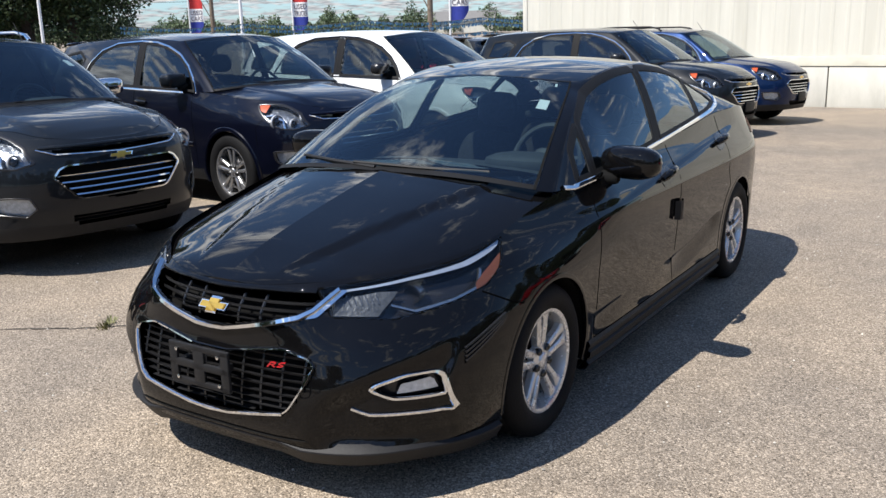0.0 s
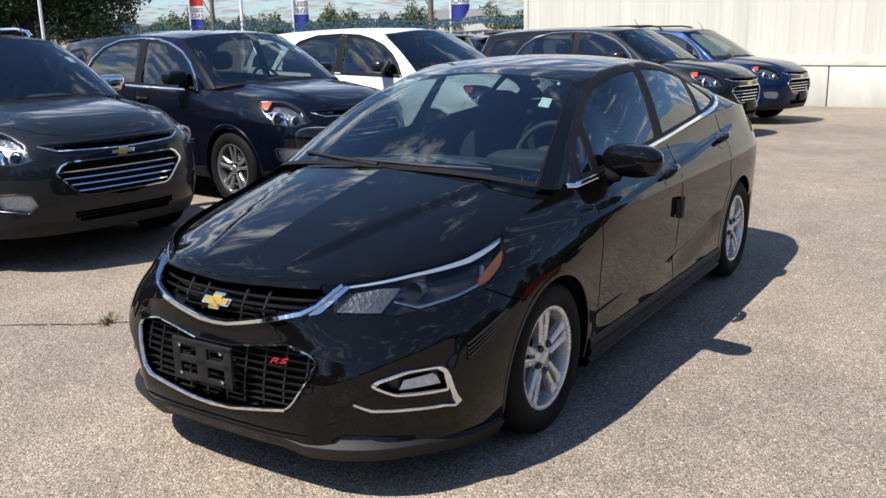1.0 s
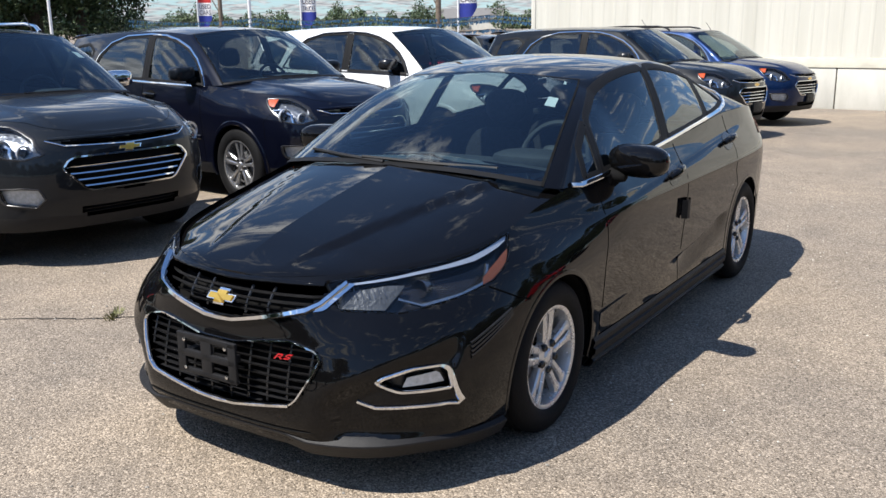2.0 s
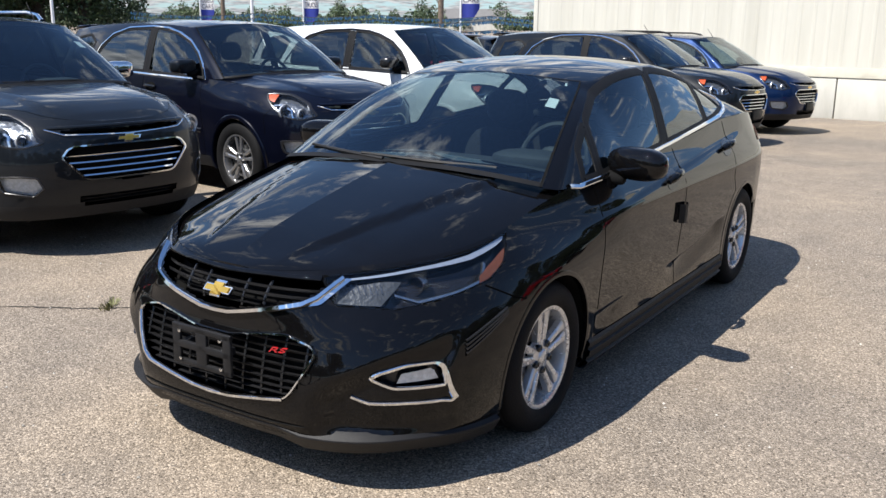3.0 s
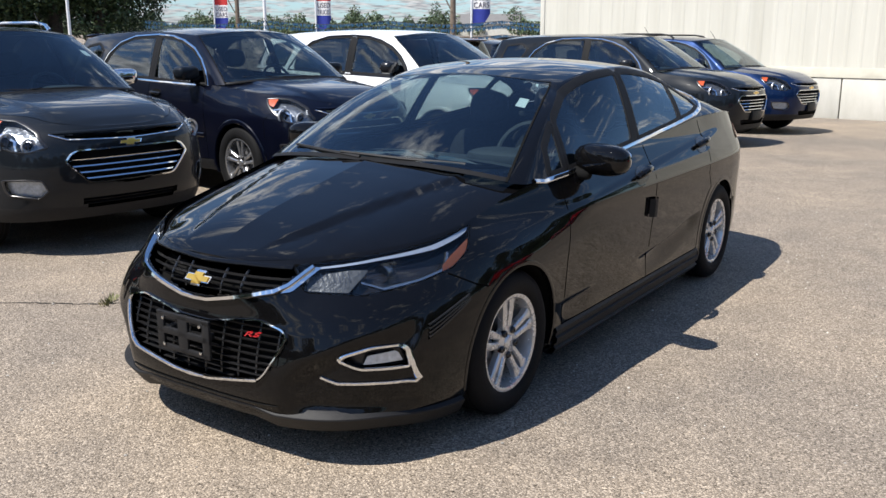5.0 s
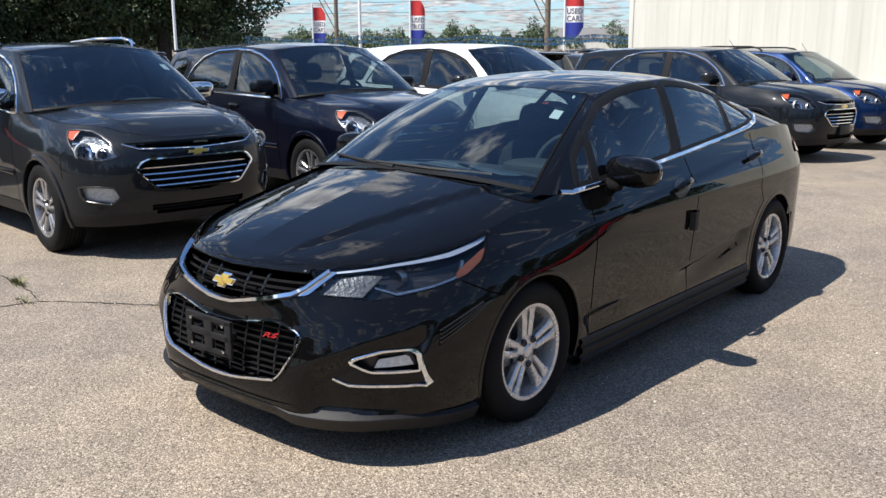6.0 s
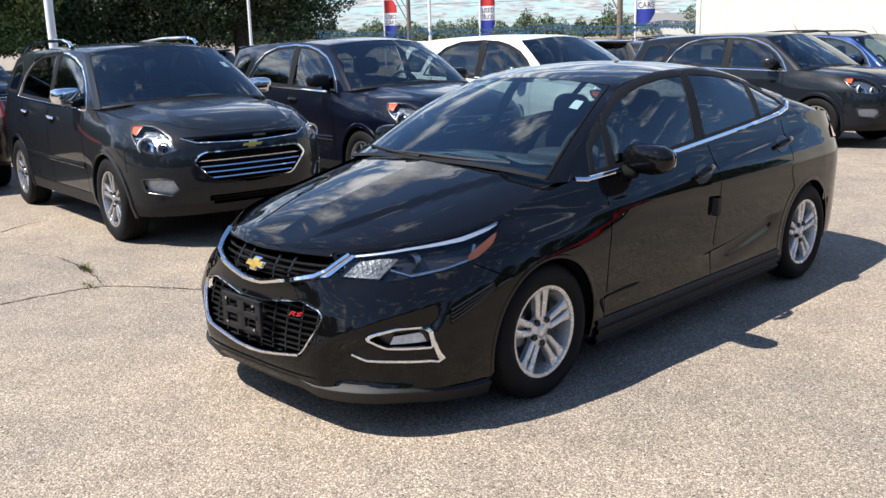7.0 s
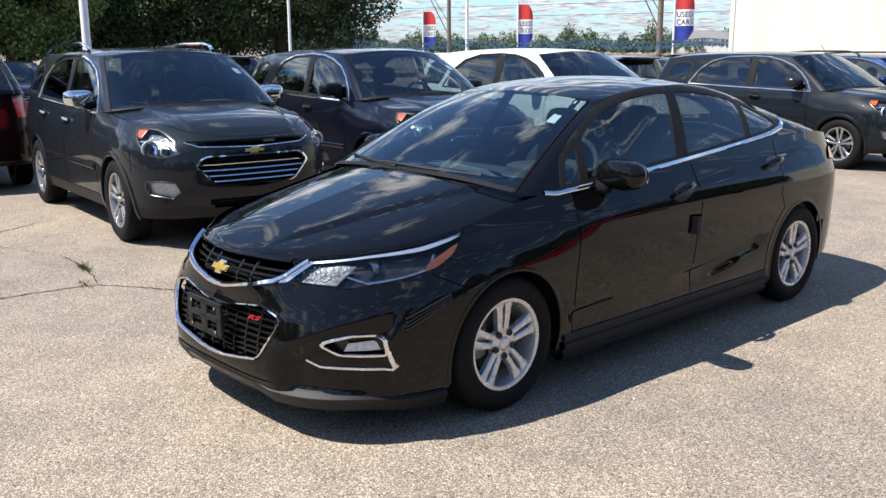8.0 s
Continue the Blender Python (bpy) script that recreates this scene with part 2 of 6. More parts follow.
def glass_mat(name, tint, opaque):
    """Thin car glass: clear view mixed with tint, sharp reflection by Fresnel."""
    m = bpy.data.materials.new(name)
    m.use_nodes = True
    n, l = m.node_tree.nodes, m.node_tree.links
    n.clear()
    out, mix, fr = n.new("ShaderNodeOutputMaterial"), n.new("ShaderNodeMixShader"), n.new("ShaderNodeLayerWeight")
    tr, gl = n.new("ShaderNodeBsdfTransparent"), n.new("ShaderNodeBsdfGlossy")
    tr.inputs[0].default_value = (*tint, 1)
    gl.inputs["Roughness"].default_value = 0.0
    gl.inputs["Color"].default_value = (0.90, 0.96, 1.0, 1)
    fr.inputs["Blend"].default_value = 0.5
    pw, ma = n.new("ShaderNodeMath"), n.new("ShaderNodeMath")
    pw.operation, ma.operation = "POWER", "MULTIPLY_ADD"
    pw.inputs[1].default_value = 5.0
    f0 = 2 * ((opaque - 1) / (opaque + 1)) ** 2
    ma.inputs[1].default_value, ma.inputs[2].default_value = 1 - f0, f0
    l.new(fr.outputs["Facing"], pw.inputs[0])
    l.new(pw.outputs[0], ma.inputs[0])
    l.new(ma.outputs[0], mix.inputs[0])
    l.new(tr.outputs[0], mix.inputs[1])
    l.new(gl.outputs[0], mix.inputs[2])
    l.new(mix.outputs[0], out.inputs[0])
    return m


def paint(name, color, flake=0.3, rough=0.25, coat=1.0):
    """Car lacquer: dark flake base under a clear coat, with faint dust and orange peel."""
    m = mat(name, color, rough, flake, coat=coat * 0.6, var=0.06, scale=3.0, rough_var=0.05, spec=0.08)
    b = m.node_tree.nodes["Principled BSDF"]
    b.inputs["Coat Weight"].default_value, b.inputs["Coat IOR"].default_value = 0.9, 1.34
    return m


def asphalt(name):
    """Worn exposed-aggregate asphalt: pale chips in a tan-grey binder, stains and patches."""
    m = bpy.data.materials.new(name)
    m.use_nodes = True
    n, l = m.node_tree.nodes, m.node_tree.links
    b = n["Principled BSDF"]
    b.inputs["Roughness"].default_value = 0.85
    b.inputs["Specular IOR Level"].default_value = 0.25
    tc = n.new("ShaderNodeTexCoord")

    def node(kind, scale, detail=0, **kw):
        t = n.new(kind)
        t.inputs["Scale"].default_value = scale
        if detail:
            t.inputs["Detail"].default_value = detail
        l.new(tc.outputs["Object"], t.inputs["Vector"])
        return t

    def ramp(src, *stops):
        r = n.new("ShaderNodeValToRGB")
        while len(r.color_ramp.elements) < len(stops):
            r.color_ramp.elements.new(0.5)
        for e, (p, c) in zip(r.color_ramp.elements, stops):
            e.position, e.color = p, (*c, 1)
        l.new(src, r.inputs[0])
        return r.outputs[0]

    def mix(kind, fac, a, c):
        x = n.new("ShaderNodeMixRGB")
        x.blend_type = kind
        if isinstance(fac, float):
            x.inputs[0].default_value = fac
        else:
            l.new(fac, x.inputs[0])
        l.new(a, x.inputs[1])
        l.new(c, x.inputs[2])
        return x.outputs[0]
    chips = node("ShaderNodeTexVoronoi", 132)
    fine = node("ShaderNodeTexVoronoi", 260)
    sep = n.new("ShaderNodeSeparateColor")
    l.new(chips.outputs["Color"], sep.inputs[0])
    sep2 = n.new("ShaderNodeSeparateColor")
    l.new(fine.outputs["Color"], sep2.inputs[0])
    base = ramp(sep.outputs[0], (0.0, (0.06, 0.053, 0.045)), (0.35, (0.19, 0.170, 0.144)), (0.7, (0.292, 0.261, 0.220)), (1.0, (0.62, 0.565, 0.487)))
    base2 = ramp(sep2.outputs[0], (0.0, (0.08, 0.071, 0.06)), (0.5, (0.245, 0.219, 0.185)), (1.0, (0.48, 0.435, 0.37)))
    col = mix("MIX", 0.50, base, base2)
    edge = ramp(chips.outputs["Distance"], (0.25, (1, 1, 1)), (0.75, (0.62, 0.60, 0.58)))
    col = mix("MULTIPLY", 0.75, col, edge)
    pits = ramp(node("ShaderNodeTexNoise", 62, 3).outputs[0], (0.33, (0.20, 0.19, 0.18)), (0.39, (1, 1, 1)))
    col = mix("MULTIPLY", 0.9, col, pits)
    stones = node("ShaderNodeTexVoronoi", 33)
    sep3 = n.new("ShaderNodeSeparateColor")
    l.new(stones.outputs["Color"], sep3.inputs[0])
    pale = ramp(sep3.outputs[0], (0.90, (1, 1, 1)), (0.93, (1.32, 1.30, 1.26)))
    near_ = ramp(stones.outputs["Distance"], (0.22, (1, 1, 1)), (0.30, (0, 0, 0)))
    col = mix("MULTIPLY", near_, col, pale)
    col = mix("MULTIPLY", 1.0, col, ramp(chips.outputs["Distance"], (0.0, (1.085, 1.03, 0.98)), (1.0, (1.085, 1.03, 0.98))))
    big = ramp(node("ShaderNodeTexNoise", 0.45, 7).outputs[0], (0.32, (0.82, 0.83, 0.85)), (0.62, (1.12, 1.09, 1.04)))
    col = mix("MULTIPLY", 1.0, col, big)
    mid = ramp(node("ShaderNodeTexNoise", 3.3, 6).outputs[0], (0.3, (0.86, 0.86, 0.87)), (0.7, (1.1, 1.09, 1.08)))
    col = mix("MULTIPLY", 1.0, col, mid)
    spots = ramp(node("ShaderNodeTexNoise", 1.1, 3).outputs[0], (0.70, (1, 1, 1)), (0.80, (0.68, 0.68, 0.70)))
    col = mix("MULTIPLY", 1.0, col, spots)
    l.new(col, b.inputs["Base Color"])
    u = n.new("ShaderNodeBump")
    u.inputs["Strength"].default_value, u.inputs["Distance"].default_value = 0.6, 0.006
    u.invert = True
    l.new(chips.outputs["Distance"], u.inputs["Height"])
    l.new(u.outputs[0], b.inputs["Normal"])
    return m


M = {
    "paint": mat("black_lacquer", (0.0032, 0.0031, 0.0034), 0.02, var=0.2, scale=3.0, rough_var=0.008, spec=0.30),
    "black": mat("gloss_black_trim", (0.012, 0.012, 0.013), 0.22, var=0.2, rough_var=0.06),
    "gap": mat("panel_gap", (0.003, 0.003, 0.003), 0.9, spec=0.0),
    "cladding": mat("matte_black_plastic", (0.009, 0.009, 0.010), 0.55, spec=0.28, var=0.2, scale=20, bump=0.15, bump_scale=400),
    "seal": mat("window_seal_rubber", (0.006, 0.006, 0.0065), 0.6, spec=0.2, var=0.2),
    "rubber": mat("dark_liner", (0.006, 0.006, 0.006), 0.9, spec=0.1, var=0.3),
    "tyre": mat("tyre_rubber", (0.0045, 0.0045, 0.005), 0.75, spec=0.2, var=0.3, scale=14, bump=0.2, bump_scale=120, rough_var=0.1),
    "alloy": mat("silver_alloy", (0.62, 0.62, 0.62), 0.27, 0.65, var=0.08, scale=10, rough_var=0.06),
    "alloy_bright": mat("polished_alloy", (0.42, 0.42, 0.43), 0.22, 0.8, var=0.1, scale=12, rough_var=0.06),
    "dark_metal": mat("dark_steel", (0.12, 0.12, 0.125), 0.4, 0.9, var=0.3, scale=25, rough_var=0.1),
    "chrome": mat("chrome", (0.78, 0.79, 0.80), 0.05, 1.0, var=0.03, rough_var=0.02),
    "gold": mat("gold_badge", (0.72, 0.46, 0.10), 0.28, 0.8, var=0.1, scale=40),
    "screen": glass_mat("windshield_glass", (0.50, 0.60, 0.61), 1.52),
    "glass": glass_mat("side_glass", (0.36, 0.42, 0.41), 1.52),
    "privacy": glass_mat("privacy_glass", (0.22, 0.24, 0.24), 1.52),
    "lens": glass_mat("lamp_lens", (0.88, 0.90, 0.92), 1.26),
    "cloth": mat("charcoal_seat_cloth", (0.032, 0.032, 0.035), 0.9, var=0.3, scale=60, bump=0.2, bump_scale=300),
    "dash": mat("dark_dash_plastic", (0.042, 0.046, 0.05), 0.65, var=0.2, scale=30, bump=0.1, bump_scale=500),
    "lining": mat("grey_roof_lining", (0.30, 0.30, 0.29), 0.9, var=0.1),
    "lamp_clear": mat("fluted_reflector", (0.05, 0.055, 0.062), 0.35, 0.3, var=0.3, scale=60, bump=0.3, bump_scale=70),
    "lamp_dark": mat("lamp_housing_black", (0.012, 0.012, 0.014), 0.25, var=0.2),
    "lamp_bright": mat("lamp_reflector", (0.36, 0.38, 0.40), 0.15, 0.95, var=0.3, scale=40, bump=0.4, bump_scale=45),
    "lamp_white": mat("bright_light_strip", (0.46, 0.50, 0.57), 0.2, 0.6, var=0.1, scale=40),
    "lamp_grey": mat("grey_lamp_bowl", (0.15, 0.16, 0.18), 0.22, 0.7, var=0.4, scale=30, bump=0.5, bump_scale=28),
    "lamp_silver": mat("satin_reflector", (0.50, 0.52, 0.55), 0.25, 0.45, var=0.25, scale=45, bump=0.3, bump_scale=60),
    "amber_bright": mat("orange_reflector", (0.62, 0.10, 0.025), 0.25, coat=0.5, var=0.12, scale=60),
    "amber": mat("amber_reflector", (0.13, 0.04, 0.014), 0.3, coat=0.3, var=0.15, scale=60),
    "red": mat("red_lamp_plastic", (0.55, 0.02, 0.02), 0.2, coat=0.8, var=0.15, scale=40),
    "red_badge": mat("red_enamel", (0.45, 0.015, 0.02), 0.25, coat=0.6, var=0.1),
    "paper": mat("white_paper", (0.78, 0.80, 0.78), 0.7, var=0.04, scale=30),
}
GROUND = asphalt("worn_asphalt")


# ---- motor cars: a shell of outlines stacked by height, faces -y, origin on the ground under the front axle ----
def dlo(top, low, b0, t0, b1, t1, n=12):
    """Outline of one side window cut from the arch between two dividers (y at the foot and at the head of each)."""
    out = [(b0, low(b0)), (t0, top(t0))]
    out += [(t0 + (t1 - t0) * i / n, top(t0 + (t1 - t0) * i / n)) for i in range(1, n)]
    out += [(t1, top(t1)), (b1, low(b1))]
    return out + [(b1 + (b0 - b1) * i / 6, low(b1 + (b0 - b1) * i / 6)) for i in range(1, 6)]


class Shape:
    press = staticmethod(lambda y, z: 0.0)
    fpress = staticmethod(lambda x, z: 0.0)
    fine = (60, 70)
    mid_rake = 0.0
    rear_rake = 0.0
    """Smooth outside of a car from a few curves: nose and tail by height, half-width, hood and roof lines."""

    def half(s, y, z):
        k = smooth(s.blend[0], s.blend[1], y)
        return ((1 - k) * s.fender(z) + k * s.door(z)) * s.taper(y) + s.press(y, z)

    def at(s, u, z):
        if u <= 1:
            t = max(u, 0) * PI / 2
            n = 2 / s.nose_n(z)
            f = s.nose(z)
            y = s.y1 - (s.y1 - f) * math.cos(t) ** n
            x = s.half(y, z) * math.sin(t) ** n
            return Vector((x, y + s.fpress(x, z) * math.cos(t) ** 0.5, z))
        if u < 2:
            y = s.y1 + (s.y2 - s.y1) * (u - 1)
            return Vector((s.half(y, z), y, z))
        t = (3 - min(u, 3)) * PI / 2
        n = 2 / s.tail_n
        y = s.y2 + (s.tail(z) - s.y2) * max(0, math.cos(t)) ** n
        return Vector((s.half(s.y2, z) * s.taper(y) / s.taper(s.y2) * math.sin(t) ** n, y, z))

    def normal(s, u, z):
        e = 0.004
        a = s.at(u + e, z) - s.at(u - e, z) if 0.01 < u < 2.99 else Vector((1, 0, 0)) if u < 1 else Vector((-1, 0, 0))
        b = s.at(u, z + e) - s.at(u, z - e)
        return a.cross(b).normalized()

    def find(s, axis, value, z):
        lo, hi = (0.0, 3.0) if axis == 1 else (0.0, 1.0)
        for _ in range(26):
            m = (lo + hi) / 2
            if s.at(m, z)[axis] < value:
                lo = m
            else:
                hi = m
        return (lo + hi) / 2

    def side(s, y, z, off=0.0, k=1):
        u = s.find(1, y, z)
        p = s.at(u, z) + s.normal(u, z) * off
        return Vector((p.x * k, p.y, p.z))

    def front(s, x, z, off=0.0):
        u = s.find(0, abs(x), z)
        p = s.at(u, z) + s.normal(u, z) * off
        return Vector((math.copysign(p.x, x), p.y, p.z))

    def rear(s, x, z, off=0.0):
        lo, hi = 2.0, 3.0
        for _ in range(26):
            m = (lo + hi) / 2
            if s.at(m, z).x > abs(x):
                lo = m
            else:
                hi = m
        p = s.at(lo, z) + s.normal(lo, z) * off
        return Vector((math.copysign(p.x, x), p.y, p.z))

    def top(s, u):
        """Upper edge of the lower body."""
        z = 0.9
        for _ in range(8):
            z = s.belt(s.at(u, z).y)
        return z

    # the glasshouse
    def house(s, u, v):
        f = 1 - (1 - v) ** s.arc if v < 1 else 1 + (v - 1) * 0.3
        wb = lambda y: s.half(y, s.belt(y)) - 0.008
        g = s.bulge * v + (1 - s.bulge) * f
        if u <= 1:
            yc = s.ga0 + (s.ga1 - s.ga0) * v
            yf = s.gf0 + (s.gf1 - s.gf0) * f - math.sin(PI * f) * s.ws_bow
            t = max(u, 0) * PI / 2
            n = 2 / s.ws_n
            y = yc - (yc - yf) * math.cos(t) ** n
            w0, w1 = wb(s.ga0), s.rw(y)
            x = (w0 + (w1 - w0) * g) * math.sin(t) ** n
            k = math.sin(t) ** n
            z0 = s.cowl + (s.belt(s.ga0) - s.cowl) * k ** 3
            z1 = s.roof(y) + (s.rail(y) - s.roof(y)) * k ** 2
            return Vector((x, y, z0 + (z1 - z0) * f))
        if u < 2:
            ya = s.ga0 + (s.ga1 - s.ga0) * v
            yb = s.gb0 + (s.gb1 - s.gb0) * v
            y = ya + (yb - ya) * (u - 1)
            y0 = s.ga0 + (s.gb0 - s.ga0) * (u - 1)
            w0, w1 = wb(y0), s.rw(y)
            z0, z1 = s.belt(y0), s.rail(y)
            return Vector((w0 + (w1 - w0) * g, y, z0 + (z1 - z0) * f))
        yc = s.gb0 + (s.gb1 - s.gb0) * v
        yr = s.gr0 + (s.gr1 - s.gr0) * f
        t = (3 - min(u, 3)) * PI / 2
        n = 2 / s.bl_n
        y = yc + (yr - yc) * max(0, math.cos(t)) ** n
        k = math.sin(t) ** n
        w0, w1 = wb(s.gb0), s.rw(yc)
        z0 = s.deck + (s.belt(s.gb0) - s.deck) * k ** 3
        z1 = s.roof(y) + (s.rail(y) - s.roof(y)) * k ** 2
        return Vector(((w0 + (w1 - w0) * g) * k, y, z0 + (z1 - z0) * f))

    def hnormal(s, u, v):
        e = 0.004
        a = s.house(u + e, v) - s.house(u - e, v) if 0.01 < u < 2.99 else Vector((1, 0, 0)) if u < 1 else Vector((-1, 0, 0))
        return a.cross(s.house(u, min(1.0, v + e)) - s.house(u, min(1.0, v + e) - 2 * e)).normalized()

    def glass(s, y, z, off=0.0, k=1):
        """On the side of the glasshouse, by y and z."""
        u, v = 1.5, 0.5
        for _ in range(14):
            p = s.house(u, v)
            q = s.house(u + 0.01, v)
            r = s.house(u, v + 0.01)
            a, b, c, d = (q.y - p.y) * 100, (r.y - p.y) * 100, (q.z - p.z) * 100, (r.z - p.z) * 100
            det = a * d - b * c
            if abs(det) < 1e-9:
                break
            u += max(-0.3, min(0.3, ((y - p.y) * d - b * (z - p.z)) / det))
            v += max(-0.3, min(0.3, (a * (z - p.z) - c * (y - p.y)) / det))
            u, v = min(2.6, max(0.4, u)), min(1.03, max(-0.12, v))
        p = s.house(u, v) + s.hnormal(u, v) * off
        return Vector((p.x * k, p.y, p.z))


def emit(name, rows, params, choose, material, parent, label="", k=1):
    """Cuts from a sheet of points those faces that choose(a, b) takes, and keeps the sheet's own normals."""
    nr, nc = len(rows), len(rows[0])

    def grad(i, j):
        a = rows[min(i + 1, nr - 1)][j] - rows[max(i - 1, 0)][j]
        b = rows[i][min(j + 1, nc - 1)] - rows[i][max(j - 1, 0)]
        n = a.cross(b)
        return n.normalized() if n.length > 1e-9 else None
    ids, verts, norms, faces = {}, [], [], []

    def vid(i, j):
        if (i, j) not in ids:
            ids[i, j] = len(verts)
            p = rows[i][j]
            verts.append((p.x * k, p.y, p.z))
            n = grad(i, j) or grad(min(i + 1, nr - 1), j) or grad(max(i - 1, 0), j) or Vector((0, 0, 1))
            norms.append((n.x * k, n.y, n.z))
        return ids[i, j]
    for i in range(nr - 1):
        for j in range(nc - 1):
            a = params(i + 0.5, j + 0.5)
            if choose(*a):
                f = [vid(i, j), vid(i + 1, j), vid(i + 1, j + 1), vid(i, j + 1)]
                faces.append(f if k > 0 else f[::-1])
    me = bpy.data.meshes.new(name)
    me.from_pydata(verts, [], faces)
    me.polygons.foreach_set("use_smooth", [True] * len(faces))
    me.normals_split_custom_set_from_vertices(norms)
    me.materials.append(material)
    ob = new(name, me)
    ob.parent = parent
    if label:
        ob["label"] = label
    return ob


def steps(*runs):
    """Values over runs of (from, to, count)."""
    out = []
    for a, b, n in runs:
        out += [a + (b - a) * i / n for i in range(n)]
    return out + [runs[-1][1]]


def body(s, car, M):
    """The painted panels, glass and wheel arches, shared by all cars."""
    us = steps((0, 0.3, 14), (0.3, 1, s.fine[0]))
    ys = [y for a, b in zip(s.cuts, s.cuts[1:]) for y in [a + (b - a) * i / max(2, int((b - a) / 0.03)) for i in range(max(2, int((b - a) / 0.03)))]] + [s.cuts[-1]]
    us = us[:-1] + [1 + (y - s.y1) / (s.y2 - s.y1) for y in ys] + steps((2.04, 3, 24))
    nv = s.fine[1]
    vs = [i / nv for i in range(nv + 1)]
    zb = [s.sill(s.at(u, 0.3).y) for u in us]
    zt = [s.top(u) for u in us]
    rows = [[s.at(u, zb[i] + (zt[i] - zb[i]) * v) for v in vs] for i, u in enumerate(us)]

    def where(i, j):
        a, b = int(i), int(j)
        p = (rows[a][b] + rows[a + 1][b] + rows[a][b + 1] + rows[a + 1][b + 1]) / 4
        return us[a], p

    def holes(p):
        if (p.y ** 2 + (p.z - s.r) ** 2) < s.arch ** 2 or ((p.y - s.base) ** 2 + (p.z - s.r) ** 2) < s.arch ** 2:
            return True
        if p.y < s.y1:
            for poly in s.openings:
                if inside(poly, p.x, p.z):
                    return True
            for poly in s.lamps:
                if inside(poly, p.y, p.z):
                    return True
        return False
    d = s.door_edges
    low = s.door_low

    def region(u, p):
        if holes(p):
            return ""
        if d[0] < p.y < d[1] and p.z > low:
            return "front_door"
        if d[1] < p.y < d[2] and p.z > low and ((p.y - s.base) ** 2 + (p.z - s.r) ** 2) > (s.arch + 0.06) ** 2:
            return "rear_door"
        if p.z < s.clad(p.y):
            return "cladding"
        if p.y < s.bump(p.z):
            return "front_bumper"
        if p.y > s.rbump(p.z):
            return "rear_bumper"
        if p.y < d[0]:
            return "front_fender"
        return "quarter_panel"
    reg = [[region(*where(i, j)) for j in range(nv)] for i in range(len(us) - 1)]
    for k in (1, -1):
        for n in ("front_fender", "quarter_panel", "front_bumper", "rear_bumper", "front_door", "rear_door", "cladding"):
            o = emit(n, rows, lambda i, j: (int(i), int(j)), lambda i, j: reg[i][j] == n, M["cladding"] if n == "cladding" else M["paint"], car, k=k,
                     label=s.clad_label if n == "cladding" else "")
            s.made.setdefault(n, {})[k] = o
    # hood and deck
    hu = [u for u in us if s.at(u, s.top(u)).y <= s.hood_end]
    hk = [i / 26 for i in range(27)]

    def cap(T, zc, e, crease=None):
        out = []
        for t in T:
            row = []
            for q in hk:
                x = t.x * (1 - q)
                z = zc(t.y) - (zc(t.y) - t.z) * (1 - q) ** e
                if crease:
                    z += crease(x, t.y)
                row.append(Vector((x, t.y, z)))
            out.append(row)
        return out
    H = cap([s.at(u, s.top(u)) for u in hu], s.hood, s.hood_e, s.crease)
    D = cap([s.at(u, s.top(u)) for u in us if s.at(u, s.top(u)).y >= s.gb0 - 0.05 and u > 1.5], s.decktop, 3.0)
    for k in (1, -1):
        emit("hood", H, lambda i, j: (i, j), lambda i, j: True, M["paint"], car, k=k)
        emit("tailgate" if s.tall else "trunk_lid", D, lambda i, j: (i, j), lambda i, j: True, M["paint"], car, k=k)
    # glasshouse
    gu = steps((0, 1, 30), (1, 2, 70), (2, 3, 24))
    gv = [i / 30 for i in range(31)]
    G = [[s.house(u, v) for v in gv] for u in gu]

    def gwhere(i, j):
        a, b = int(i), int(j)
        return (gu[a] + gu[a + 1]) / 2, (gv[b] + gv[b + 1]) / 2, (G[a][b] + G[a + 1][b + 1]) / 2

    def solid(u, v, p):
        if u < s.ws_u and 0.0 <= v < 0.965:
            return False
        if u > s.bl_u and s.bl_v[0] < v < s.bl_v[1]:
            return False
        return not any(inside(w, p.y, p.z) for w in s.windows)
    R = cap([s.house(u, 1.0) for u in gu], s.roof, s.roof_e)
    for k in (1, -1):
        emit("pillar", G, gwhere, solid, M["paint"], car, k=k)
        emit("roof", R, lambda i, j: (i, j), lambda i, j: True, M["paint"], car, k=k)
    # screens

    def screen(name, u0, u1, v0, v1, off, mat, nn=18, label=""):
        a = [u0 + (u1 - u0) * i / nn for i in range(nn + 1)]
        b = [v0 + (v1 - v0) * i / 16 for i in range(17)]
        rr = [[s.house(u, v) + s.hnormal(u, v) * off for v in b] for u in a]
        full = [[Vector((-p.x, p.y, p.z)) for p in r] for r in (rr[:0:-1] if u0 == 0 else rr[:-1])]
        rows2 = full + rr if u0 == 0 else rr + full[::-1]
        return part(name, bm_grid(rows2), mat, car, label, 60, hub=0.7)
    screen("windshield", 0, s.ws_u + 0.01, 0.0, 0.97, 0.003, M["screen"])
    screen("rear_window", s.bl_u - 0.01, 3, s.bl_v[0] - 0.02, s.bl_v[1] + 0.02, 0.003, M["privacy"])
    # black borders of the screens
    for k in (1, -1):
        bm = bmesh.new()
        vv = [i / 30 * 0.975 for i in range(31)]
        for du, o in (((-0.016, 0.008), 0.005),):
            bm_grid([[Vector((k * p.x, p.y, p.z)) for p in (s.house(s.ws_u + d0, v) + s.hnormal(s.ws_u + d0, v) * o for d0 in (du[0], (du[0] + du[1]) / 2, du[1]))] for v in vv], bm=bm)
        part("pillar_trim", bm, M["rubber"], car)
